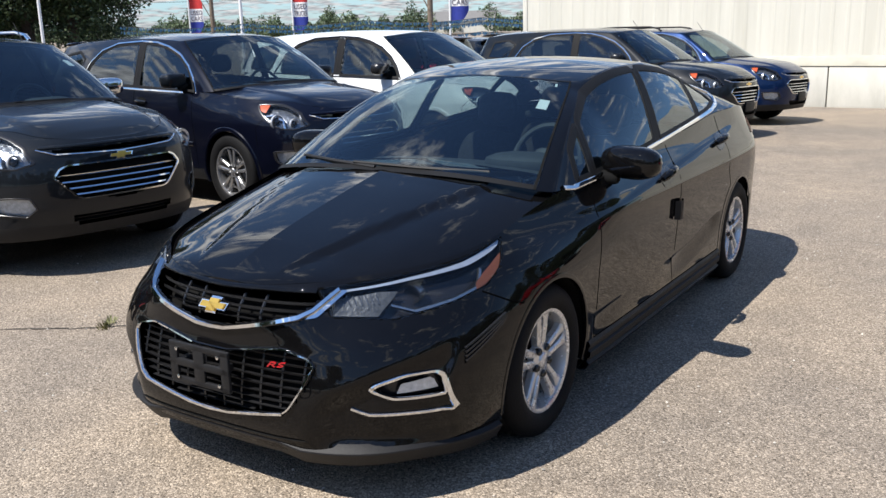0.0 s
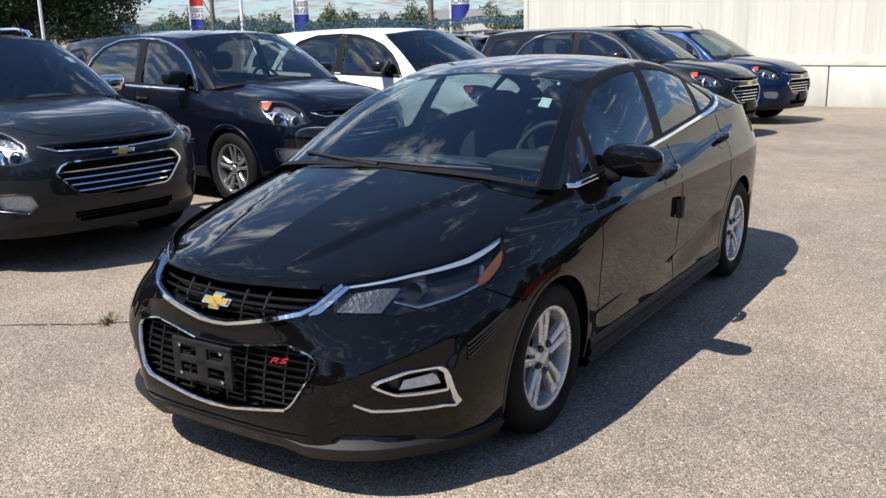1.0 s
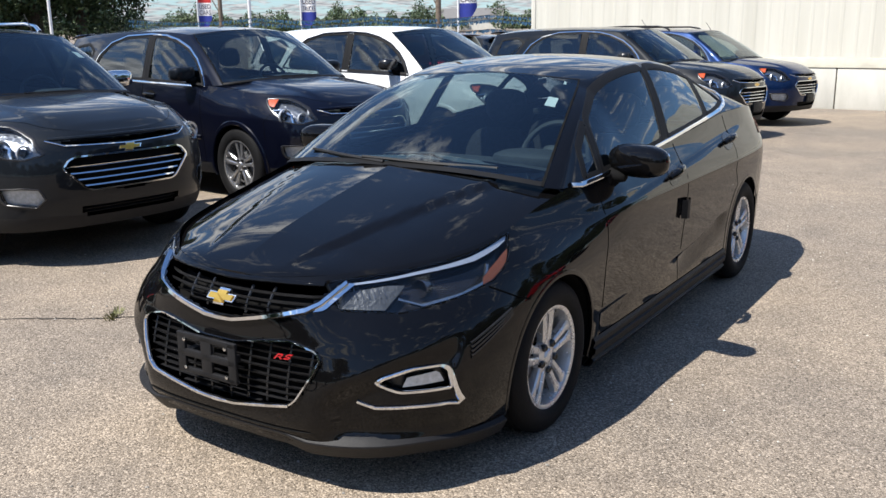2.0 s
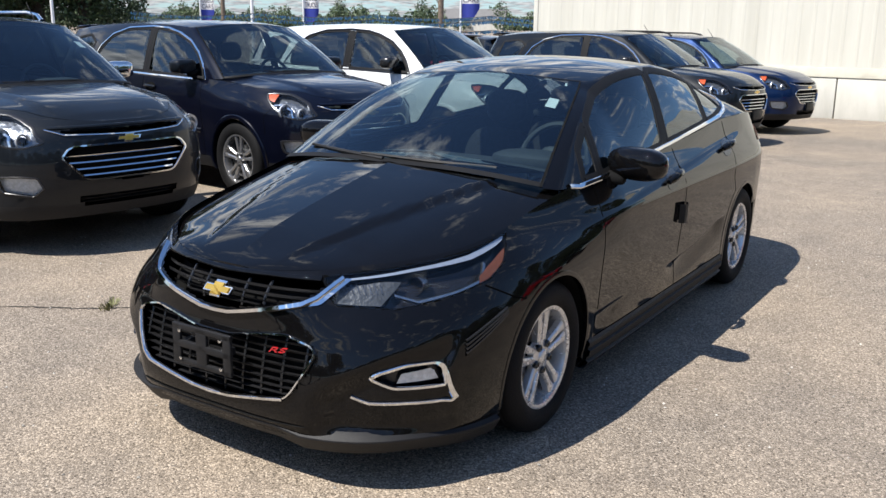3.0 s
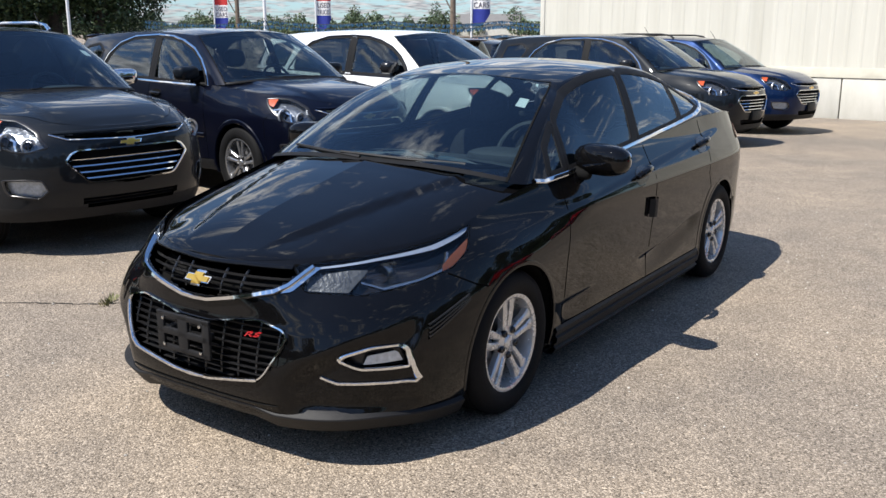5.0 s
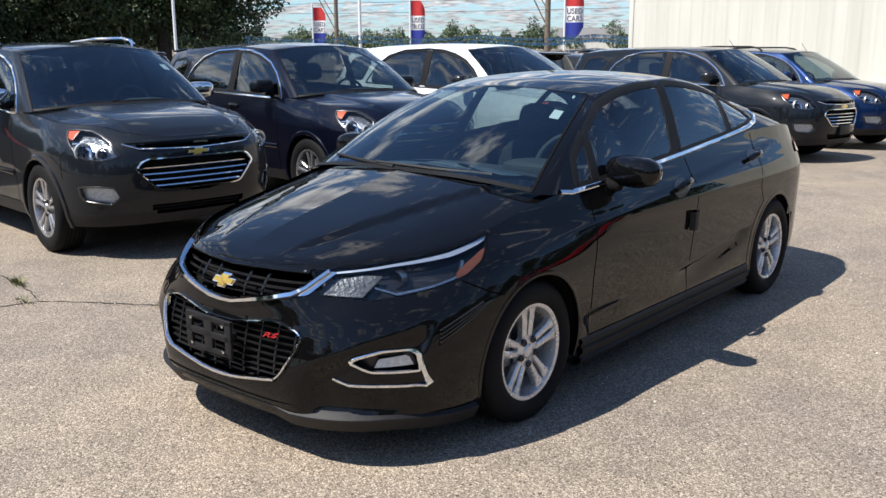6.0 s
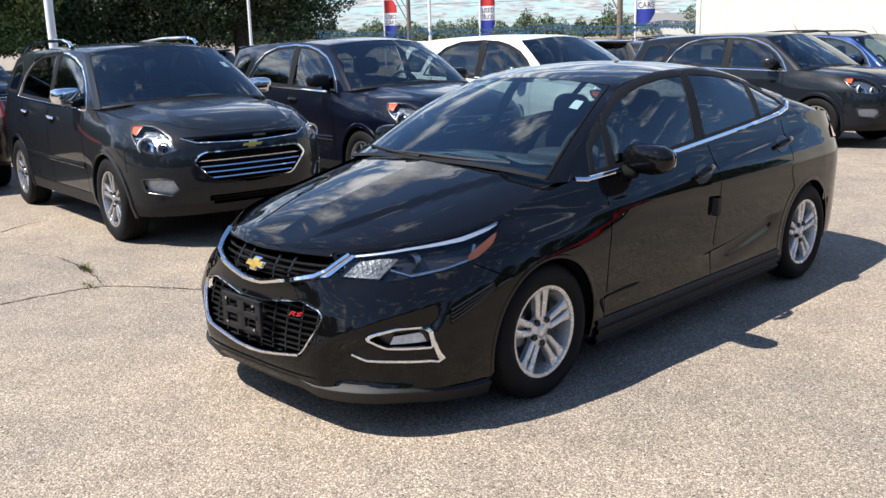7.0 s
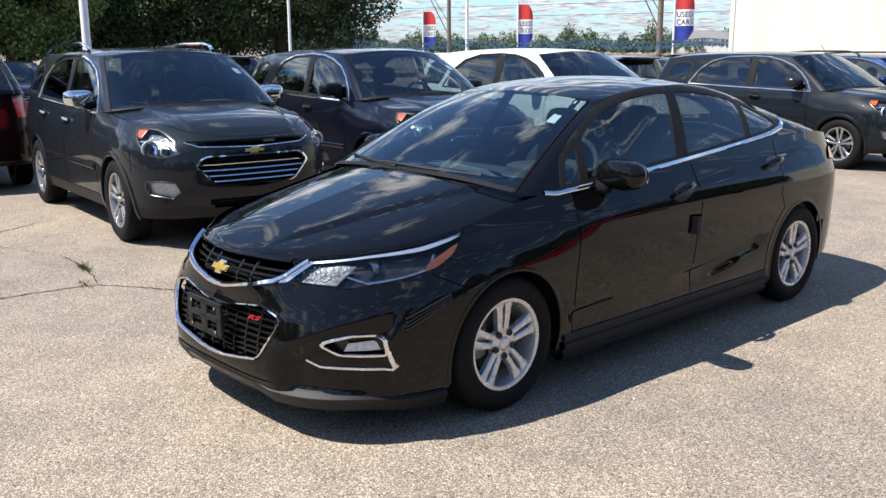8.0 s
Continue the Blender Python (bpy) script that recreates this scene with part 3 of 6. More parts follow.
    bm = bmesh.new()
    uu = [-s.ws_u + 2 * s.ws_u * i / 40 for i in range(41)]

    def hm(u, v, o):
        p = s.house(abs(u), v) + s.hnormal(abs(u), v) * o
        return Vector((math.copysign(p.x, u), p.y, p.z))
    bm_grid([[hm(u, v, 0.005) for v in (0.962, 0.972, 0.985)] for u in uu], bm=bm)
    part("screen_border", bm, M["seal"], car)
    bm = bmesh.new()
    bm_grid([[hm(u, v, 0.005) for v in (0.0, 0.012, 0.024)] for u in uu], bm=bm)
    part("screen_border", bm, M["seal"], car)
    # side windows
    for k in (1, -1):
        for w, dark in zip(s.windows, s.tints):
            wr = rounded(w, 0.035)
            put = lambda y, z, o: s.glass(y, z, o, k)
            part("side_window", bm_panel(wr, put, -0.002, 22, 8), M["privacy"] if dark else M["glass"], car, angle=60, hub=0.7)
            part("window_seal", bm_ribbon(wr, 0.034, put, 0.0, 0.003, step=0.03), M["seal"], car)
        part("window_trim", bm_ribbon(s.trim, s.trim_w, lambda y, z, o: s.glass(y, z, o, k), 0.004, 0.007, closed=s.trim_closed, step=0.03), M["chrome"], car, "polished chrome strip")
        part("pillar_cover", bm_panel(s.cover, lambda y, z, o: s.glass(y, z, o, k), 0.0035, 6, 12), M["seal"], car, "black middle pillar cover", 60, hub=0.7)
    # wheel houses and lips
    for k in (1, -1):
        for yc in (0, s.base):
            a0, a1 = -0.30, PI + 0.30
            arc = [(yc + s.arch * math.cos(a0 + (a1 - a0) * i / 40), s.r + s.arch * math.sin(a0 + (a1 - a0) * i / 40)) for i in range(41)]
            part("arch_lip", bm_ribbon(arc, s.lip, lambda y, z, o: s.side(y, max(z, s.sill(y) - 0.02), o, k), 0.0, s.lip_h, closed=False, step=0.05, sink=0.02), M["paint"] if not s.clad_arch else M["cladding"], car)
            rows3 = []
            for y, z in arc:
                p = s.side(y, max(z, s.sill(y) - 0.02), -0.004, k)
                rows3.append([p, Vector((p.x - k * 0.05, p.y, p.z)), Vector((k * 0.5, p.y, p.z)), Vector((k * 0.45, yc, s.r))])
            part("wheel_house", bm_grid(rows3), M["rubber"], car)
    # shut lines
    def line(pts, w=0.007, surf=None, name="shut_line", off=0.0):
        for k in (1, -1):
            part(name, bm_ribbon(pts, w, (lambda y, z, o: s.side(y, z, o, k)) if surf is None else (lambda a, b, o: surf(a, b, o, k)), off, 0.0012, closed=False, step=0.04, sink=0.002), M["gap"], car)
    zt0 = lambda y: s.belt(y) - 0.012
    line([(d[0], low), (d[0] + 0.01, 0.6), (d[0] + s.door_rake, zt0(d[0] + s.door_rake))])
    line([(d[1], low), (d[1], 0.42), (d[1] + 0.7 * s.mid_rake, 0.8), (d[1] + s.mid_rake, zt0(d[1]))])
    rr2 = s.arch + 0.06
    arc2 = [(s.base - rr2 * math.cos(a), s.r + rr2 * math.sin(a)) for a in [0.05 + 0.9 * i / 8 for i in range(9)]]
    line([(arc2[0][0], low)] + arc2 + [(d[2] - 0.02 + 0.2 * s.rear_rake, 0.75), (d[2] - 0.02 + s.rear_rake, zt0(d[2]))])
    line([(d[0], low), (d[1], low), (arc2[0][0], low)])
    line(s.bump_line)
    for k in (1, -1):
        T = [s.at(u, s.top(u)) for u in hu]
        part("hood_gap", bm_grid([[Vector((k * (p.x * f), p.y, s.hood(p.y) - (s.hood(p.y) - p.z) * f ** s.hood_e + s.crease(p.x * f, p.y) + 0.0015)) for f in (0.985, 0.992)] for p in T[2:] if p.y < s.hood_gap_end]), M["gap"], car)
    # closed floor
    und = [[Vector((0, p.y, z)), Vector((min(p.x * 0.98, 0.6 if min(abs(p.y), abs(p.y - s.base)) < s.arch + 0.05 else 2), p.y, z))] for p, z in [(s.at(u, 0.3), s.sill(s.at(u, 0.3).y) + 0.02) for u in us]]
    for k in (1, -1):
        part("underbody", bm_grid([[Vector((k * p.x * 0.99, p.y, p.z + 0.03)) for p in r] for r in und]), M["rubber"], car)


def wheel(s, car, M, at, k, spokes):
    """Tyre with tread, rim, spokes, nuts, disc; the outside faces k * x."""
    w = thing("wheel", "", "")
    w.parent = car
    w.matrix_basis = Matrix.Translation(at)
    r, rr, tw = s.r, s.rim, s.tyre_w
    o = k
    tp = [(rr - 0.01, o * (tw / 2 - 0.03)), (rr + 0.004, o * (tw / 2 - 0.012)), (rr + 0.02, o * (tw / 2 - 0.002)), (rr + 0.05, o * (tw / 2 + 0.004)), (r - 0.03, o * (tw / 2 - 0.003)), (r - 0.012, o * (tw / 2 - 0.016)), (r - 0.003, o * (tw / 2 - 0.034))]
    for g in (0.6, 0.2, -0.2, -0.6):
        c = o * g * (tw / 2 - 0.04)
        tp += [(r, c + o * 0.012), (r - 0.008, c + o * 0.006), (r - 0.008, c - o * 0.006), (r, c - o * 0.012)]
    tp += [(r - 0.012, -o * (tw / 2 - 0.016)), (rr, -o * (tw / 2 - 0.01))]
    part("tyre", bm_lathe(tp, 64), M["tyre"], w, "black rubber tyre", 40)
    f = o * (tw / 2 - 0.014)
    rp = [(rr + 0.006, f - o * 0.012), (rr + 0.007, f), (rr - 0.003, f + o * 0.002), (rr - 0.014, f - o * 0.004), (rr - 0.018, f - o * 0.02), (rr - 0.03, f - o * 0.09), (rr - 0.03, -f)]
    part("rim", bm_lathe(rp, 64), M["alloy"], w, "silver alloy rim", 40)
    sp = bmesh.new()
    for i in range(5):
        for j in spokes[0]:
            a = 2 * PI * i / 5 + spokes[2]
            rows = []
            for t in range(9):
                q = t / 8
                rad = 0.045 + (rr - 0.060) * q
                lat = j * (spokes[1][0] + (spokes[1][1] - spokes[1][0]) * q ** 1.2)
                wd = 0.0135 + 0.005 * q + 0.012 * max(0, q - 0.8) / 0.2 if len(spokes[0]) > 1 else 0.03 + 0.012 * q
                face = f - o * (0.022 - 0.012 * q)
                ring = []
                for dx, dl in ((-0.032, -wd), (-0.006, -wd), (0.0, -wd * 0.6), (0.0, wd * 0.6), (-0.006, wd), (-0.032, wd)):
                    l = lat + dl
                    ring.append(Vector((face + o * dx, rad * math.cos(a) - l * math.sin(a), rad * math.sin(a) + l * math.cos(a))))
                rows.append(ring)
            bm_grid(rows, bm=sp)
    part("spokes", sp, M["alloy"], w, "silver split spokes", 40)
    part("hub", bm_lathe([(0.075, f - o * 0.05), (0.072, f - o * 0.024), (0.055, f - o * 0.019), (0.034, f - o * 0.018), (0.031, f - o * 0.012), (0.026, f - o * 0.009), (0.001, f - o * 0.008)], 32), M["alloy"], w)
    for i in range(5):
        a = 2 * PI * (i + 0.5) / 5 + spokes[2]
        part("wheel_nut", bm_lathe([(0.016, f - o * 0.03), (0.016, f - o * 0.012), (0.011, f - o * 0.007), (0.007, f - o * 0.007), (0.006, f - o * 0.014), (0.001, f - o * 0.014)], 10, at=(0, 0.057 * math.cos(a), 0.057 * math.sin(a))), M["black"], w)
    part("brake_disc", bm_lathe([(0.14, -o * 0.0), (0.14, o * 0.012), (0.05, o * 0.012)], 32), M["dark_metal"], w)
    part("brake_caliper", bm_box((0.06, 0.07, 0.14), (o * 0.012, -0.12, 0.02), 0.01), M["dark_metal"], w)
    part("wheel_back", bm_lathe([(rr - 0.03, -o * 0.04), (0.01, -o * 0.04)], 32), M["rubber"], w)
    return w


def seat(car, M, at, back=0.62, wide=0.5):
    x, y, z = at
    part("seat", bm_blob((wide, 0.5, 0.2), (x, y, z + 0.12), 3.5, 16, 8), M["cloth"], car)
    part("seat_back", bm_blob((wide * 0.95, 0.17, back), (x, y + 0.27, z + 0.14 + back / 2), 3.5, 16, 10, (-14, 0, 0)), M["cloth"], car)
    part("headrest", bm_blob((0.27, 0.12, 0.21), (x, y + 0.27 + 0.09 + 0.02, z + 0.26 + back), 3.0, 16, 8, (-10, 0, 0)), M["cloth"], car)


def cabin(s, car, M):
    zb, y0 = s.floor_z, s.dash_y
    for x in (0.37, -0.37):
        seat(car, M, (x, y0 + 0.72, zb), s.seat_h)
        seat(car, M, (x * 0.95, y0 + 1.55, zb), s.seat_h - 0.02, 0.56)
    part("dashboard", bm_blob((1.34, 0.62, 0.34), (0, y0 - 0.10, s.cowl - 0.20), 4, 24, 10), M["dash"], car)
    part("instrument_hood", bm_blob((0.40, 0.24, 0.10), (0.37, y0 + 0.04, s.cowl - 0.03), 3, 18, 8), M["dash"], car)
    bm = bmesh.new()
    rot = pose(0.37, y0 + 0.28, s.cowl - 0.05, 66, 0, 0)
    ring = [rot @ Vector((0.185 * math.cos(2 * PI * i / 32), 0.185 * math.sin(2 * PI * i / 32), 0)) for i in range(33)]
    bm_tube(ring, 0.016, 8, bm)
    for a in (0.1, PI - 0.1, -PI / 2):
        bm_tube([rot @ Vector((0, 0, -0.02)), rot @ Vector((0.18 * math.cos(a), 0.18 * math.sin(a), 0))], 0.018, 6, bm)
    bm_blob((0.16, 0.13, 0.06), (0.37, y0 + 0.28, s.cowl - 0.05), 3, 14, 8, (66, 0, 0), bm)
    part("steering_wheel", bm, M["dash"], car)
    part("cabin_floor", bm_box((1.62, 2.6, 0.04), (0, y0 + 1.1, zb), 0.0), M["dash"], car)
    part("parcel_shelf", bm_box((1.25, 0.5, 0.04), (0, s.gb0 - 0.02, s.belt(2.5) - 0.06), 0.01), M["dash"], car)
    lin = []
    for y in steps((s.gf1 + 0.12, s.gr1 - 0.15, 10)):
        w, lo, up = s.rw(y) - 0.05, s.rail(y) - 0.035, s.roof(y) - 0.03
        lin.append([Vector((w * q, y, up - (up - lo) * q * q)) for q in (-1, -0.6, -0.2, 0.2, 0.6, 1)])
    part("headlining", bm_grid(lin), M["lining"], car)
    for k in (1, -1):
        part("door_card", bm_grid([[Vector((k * (s.half(y, z) - 0.07), y, z)) for z in (0.3, 0.6, 0.9, s.belt(y) - 0.015)] for y in steps((s.dash_y - 0.25, s.gb0, 12))]), M["dash"], car)


def mirror(s, car, M, at, size, cover, k, square=2.7):
    x, y, z = at
    m = thing("door_mirror", "", "")
    m.parent = car
    part("housing", bm_blob(size, (k * x, y, z), square, 24, 14, (0, 0, -k * 14)), cover, m)
    part("mirror_glass", bm_blob((size[0] * 0.82, 0.012, size[2] * 0.74), (k * (x + 0.012), y + size[1] * 0.5 - 0.014, z), 3.2, 20, 8, (0, 0, -k * 10)), M["chrome"], m)
    part("foot", bm_blob((0.14, 0.085, 0.055), (k * (x - size[0] * 0.36), y - 0.03, z - size[2] * 0.44), 2.6, 14, 8, (0, k * 14, 0)), M["rubber"], m)
    return m


def bow_tie(name, put, parent, M, w, h, slant=0.3):
    """Maker's badge as a plain cross shape: gold in a bright rim."""
    def shape(w, h):
        a, b, sl = w / 2, h / 2, h * slant
        c, e = w * 0.19, h * 0.22
        return [(-a + sl * .5, e), (-c + sl * .3, e), (-c + sl * .6, b), (c + sl * .6, b), (c + sl * .3, e), (a + sl * .2, e), (a - sl * .5, -e), (c - sl * .3, -e), (c - sl * .6, -b), (-c - sl * .6, -b), (-c - sl * .3, -e), (-a - sl * .2, -e)]
    g = thing(name, "", "")
    g.parent = parent
    for nm, k, o, mat in (("rim", 1.0, 0.004, M["chrome"]), ("plate", 0.86, 0.009, M["gold"])):
        bm = bmesh.new()
        pts = shape(w * k, h * (k if k == 1 else 0.72))
        top = [bm.verts.new(put(a, b, o)) for a, b in pts]
        low = [bm.verts.new(put(a, b, o - 0.012)) for a, b in pts]
        n = len(pts)
        bm.faces.new(top)
        for i in range(n):
            bm.faces.new((low[i], low[(i + 1) % n], top[(i + 1) % n], top[i]))
        bmesh.ops.recalc_face_normals(bm, faces=bm.faces)
        part(nm, bm, mat, g, flat=True)
    return g


# ---- the black sedan ----
def sedan_shape():
    s = Shape()
    s.made = {}
    s.tall = False
    s.fine = (110, 120)
    s.r = 0.318
    s.rim = 0.212
    s.tyre_w = 0.205
    s.base = 2.70
    s.arch = 0.356
    s.lip = 0.02
    s.lip_h = 0.002
    s.clad_arch = False
    s.y1 = 0.10
    s.y2 = 2.95
    s.tail_n = 3.0
    s.blend = (-0.1, 0.75)
    s.nose = keys((0.12, -0.94), (0.2, -0.975), (0.3, -1.0), (0.37, -1.003), (0.45, -0.990), (0.53, -0.971), (0.58, -0.960), (0.62, -0.957), (0.67, -0.952), (0.72, -0.925), (0.78, -0.87), (0.84, -0.80), (0.92, -0.68))
    s.nose_n = keys((0.2, 3.3), (0.36, 3.35), (0.45, 3.3), (0.53, 3.1), (0.62, 2.7), (0.7, 2.35), (0.85, 2.3))
    s.tail = keys((0.2, 3.50), (0.3, 3.60), (0.5, 3.65), (0.7, 3.64), (0.9, 3.60), (1.04, 3.63), (1.09, 3.60))
    s.fender = keys((0.12, 0.82), (0.2, 0.848), (0.32, 0.869), (0.5, 0.888), (0.62, 0.895), (0.67, 0.893), (0.74, 0.872), (0.80, 0.83), (0.85, 0.775), (0.93, 0.735), (1.0, 0.72))
    s.door = keys((0.12, 0.83), (0.2, 0.862), (0.32, 0.872), (0.45, 0.877), (0.6, 0.883), (0.74, 0.889), (0.80, 0.888), (0.86, 0.874), (0.92, 0.842), (1.0, 0.798), (1.1, 0.757))
    s.taper = keys((-1.0, 1.019), (0.6, 1.019), (1.4, 1.019), (2.4, 1.019), (2.9, 1.004), (3.3, 0.968), (3.65, 0.917))
    s.belt = keys((-0.9, 0.762), (-0.8, 0.785), (-0.6, 0.812), (-0.4, 0.834), (-0.2, 0.864), (0.1, 0.925), (0.32, 0.962), (1.1, 1.005), (1.5, 1.022), (2.05, 1.055), (2.55, 1.085), (3.0, 1.085), (3.3, 1.05), (3.6, 0.985))
    s.sill = keys((-1.0, 0.205), (-0.85, 0.215), (-0.4, 0.19), (0.4, 0.185), (2.3, 0.185), (3.0, 0.24), (3.7, 0.28))
    s.clad = lambda y: 0.0
    s.clad_label = ""
    s.hood = keys((-0.9, 0.765), (-0.82, 0.80), (-0.6, 0.865), (-0.3, 0.935), (0.0, 0.998), (0.16, 1.026), (0.30, 1.034), (0.46, 1.026))
    s.hood_e = 4.2
    s.hood_end = 0.44
    s.hood_gap_end = 0.24
    s.crease = lambda x, y: (0.012 * smooth(0.008, -0.014, abs(x) - (0.27 + 0.33 * (y + 0.65))) + 0.022 * max(-1.0, -abs(x) / 0.42)) * smooth(-0.86, -0.62, y)
    s.decktop = keys((2.9, 1.10), (3.3, 1.10), (3.6, 1.085))
    s.cowl = 1.022
    s.deck = 1.095
    s.ga0 = 0.31
    s.arc = 1.6
    s.ga1 = 1.09
    s.gb0 = 2.92
    s.gb1 = 2.20
    s.gf0 = 0.10
    s.gf1 = 0.95
    s.gr0 = 3.28
    s.gr1 = 2.62
    s.ws_n = 2.6
    s.bl_n = 3.0
    s.ws_bow = 0.02
    s.bulge = 0.8
    s.rw = keys((1.0, 0.535), (1.5, 0.55), (2.2, 0.54), (2.7, 0.51))
    s.roof = keys((0.95, 1.398), (1.2, 1.436), (1.6, 1.464), (2.1, 1.440), (2.4, 1.396), (2.62, 1.350))
    s.rail = keys((0.95, 1.345), (1.09, 1.376), (1.25, 1.402), (1.45, 1.420), (1.76, 1.424), (2.03, 1.398), (2.2, 1.368), (2.4, 1.322), (2.62, 1.262))
    s.roof_e = 2.0
    s.ws_u = 0.71
    s.bl_u = 2.28
    s.bl_v = (0.06, 0.94)
    s.cuts = [0.10, 0.44, 1.46, 2.40, 2.95]
    s.door_edges = (0.44, 1.46, 2.40)
    s.mid_rake = 0.075
    s.rear_rake = 0.10
    s.door_low = 0.285
    s.door_rake = 0.06
    s.bump = lambda z: -0.36 - 0.06 * (z - 0.3)
    s.rbump = lambda z: 3.05 if z < 0.75 else 9
    s.bump_line = [(-0.41, 0.712), (-0.30, 0.653), (-0.235, 0.632)]
    s.openings = [[(-0.01, 0.630), (0.08, 0.633), (0.23, 0.664), (0.357, 0.692), (0.392, 0.712), (0.432, 0.757), (0.20, 0.757), (-0.01, 0.750)],
               [(-0.01, 0.535), (0.08, 0.537), (0.22, 0.563), (0.325, 0.575), (0.427, 0.550), (0.452, 0.528), (0.422, 0.455), (0.379, 0.383), (0.347, 0.357), (0.10, 0.318), (-0.01, 0.312)],
               [(0.620, 0.448), (0.640, 0.466), (0.712, 0.490), (0.775, 0.487), (0.793, 0.470), (0.802, 0.402), (0.682, 0.408), (0.645, 0.425)]]
    def fpress(x, z):
        zc = 0.50 + 0.5 * (x - 0.60)
        under = 0.055 * smooth(0.42, 0.54, x) * smooth(0.825, 0.79, x) * smooth(zc, zc - 0.10, z) * smooth(0.20, 0.27, z)
        return under + 0.022 * smooth(0.36, 0.50, x) * smooth(0.575, 0.68, z)
    s.fpress = fpress
    s.lamps = [[(-0.84, 0.680), (-0.815, 0.768), (-0.6, 0.800), (-0.4, 0.822), (-0.25, 0.846), (-0.165, 0.860), (-0.20, 0.832), (-0.28, 0.776), (-0.38, 0.730), (-0.50, 0.703), (-0.6, 0.684), (-0.72, 0.667)]]
    arch = keys((0.40, 1.0), (0.46, 1.05), (0.557, 1.115), (0.68, 1.186), (0.865, 1.275), (1.02, 1.333), (1.22, 1.376), (1.45, 1.397), (1.65, 1.400), (1.98, 1.373), (2.2, 1.335), (2.38, 1.290), (2.52, 1.243), (2.64, 1.19), (2.72, 1.15))
    foot = keys((0.40, 0.975), (0.6, 0.985), (1.1, 1.014), (1.5, 1.039), (2.05, 1.077), (2.5, 1.113), (2.72, 1.145))
    s.windows = [dlo(arch, foot, 0.46, 0.53, 0.595, 0.69, 6), dlo(arch, foot, 0.625, 0.72, 1.44, 1.575),
                 dlo(arch, foot, 1.525, 1.625, 2.215, 2.30), dlo(arch, foot, 2.245, 2.33, 2.66, 2.63)]
    s.cover = [(1.45, foot(1.45)), (1.585, arch(1.585)), (1.615, arch(1.615)), (1.515, foot(1.515))]
    s.tints = (False, False, False, False)
    groove = keys((0.4, 0.39), (1.43, 0.425), (1.65, 0.437), (2.2, 0.521), (2.35, 0.535))
    s.press = lambda y, z: -0.010 * smooth(0.0, 0.035, z - (0.775 + 0.07 * y)) * smooth(0.3, 0.9, y) * smooth(2.9, 2.5, y) - (0.022 * smooth(1.25, 1.65, y) * smooth(2.32, 2.12, y) + 0.010 * smooth(0.40, 0.46, y) * smooth(0.85, 0.55, y)) * smooth(0.008, -0.010, z - groove(y)) * smooth(-0.14, -0.015, z - groove(y))
    s.trim = [(0.335, 0.966), (0.40, 0.958), (0.50, 0.965), (1.1, 1.000), (1.55, 1.030), (2.05, 1.065), (2.5, 1.101), (2.66, 1.124), (2.74, 1.155), (2.76, 1.185), (2.72, 1.215), (2.63, 1.244)]
    s.trim_w = 0.020
    s.trim_closed = False
    s.floor_z = 0.30
    s.dash_y = 0.72
    s.seat_h = 0.58
    return s


def grille_bars(s, car, M, poly, zs, back=0.03, name="grille", posts=(), mat_="black"):
    g = thing(name, "", "")
    g.parent = car
    lo, hi = min(p[1] for p in poly), max(p[1] for p in poly)
    pl = [(b, a) for a, b in poly]
    xm = max(p[0] for p in poly)
    bm = bmesh.new()
    bm_grid([[s.front(-xm + 2 * xm * i / 20, lo + (hi - lo) * j / 4, -back - 0.05) for j in range(5)] for i in range(21)], bm=bm)
    part("backing", bm, M["rubber"], g)
    for z, h, m in zs:
        sp = span(pl, z)
        if not sp:
            continue
        x1 = sp[1] - 0.006
        rows = []
        for i in range(25):
            x = -x1 + 2 * x1 * i / 24
            foot, brow = (0.013, 0.006) if m == "chrome" else (0.002, 0.009)
            rows.append([s.front(x, z - h / 2, -back - 0.02), s.front(x, z - h / 2, -back + foot), s.front(x, z + h / 2, -back + brow), s.front(x, z + h / 2, -back - 0.02)])
        part("bar", bm_grid(rows), M[m], g)
    for x in posts:
        for k in (1, -1):
            sp = span([(a, b) for a, b in poly], abs(x))
            if sp:
                part("post", bm_tube([s.front(k * x, sp[0] + 0.004 + (sp[1] - sp[0] - 0.008) * j / 3, -back) for j in range(4)], 0.006, 6), M[mat_], g)
    return g


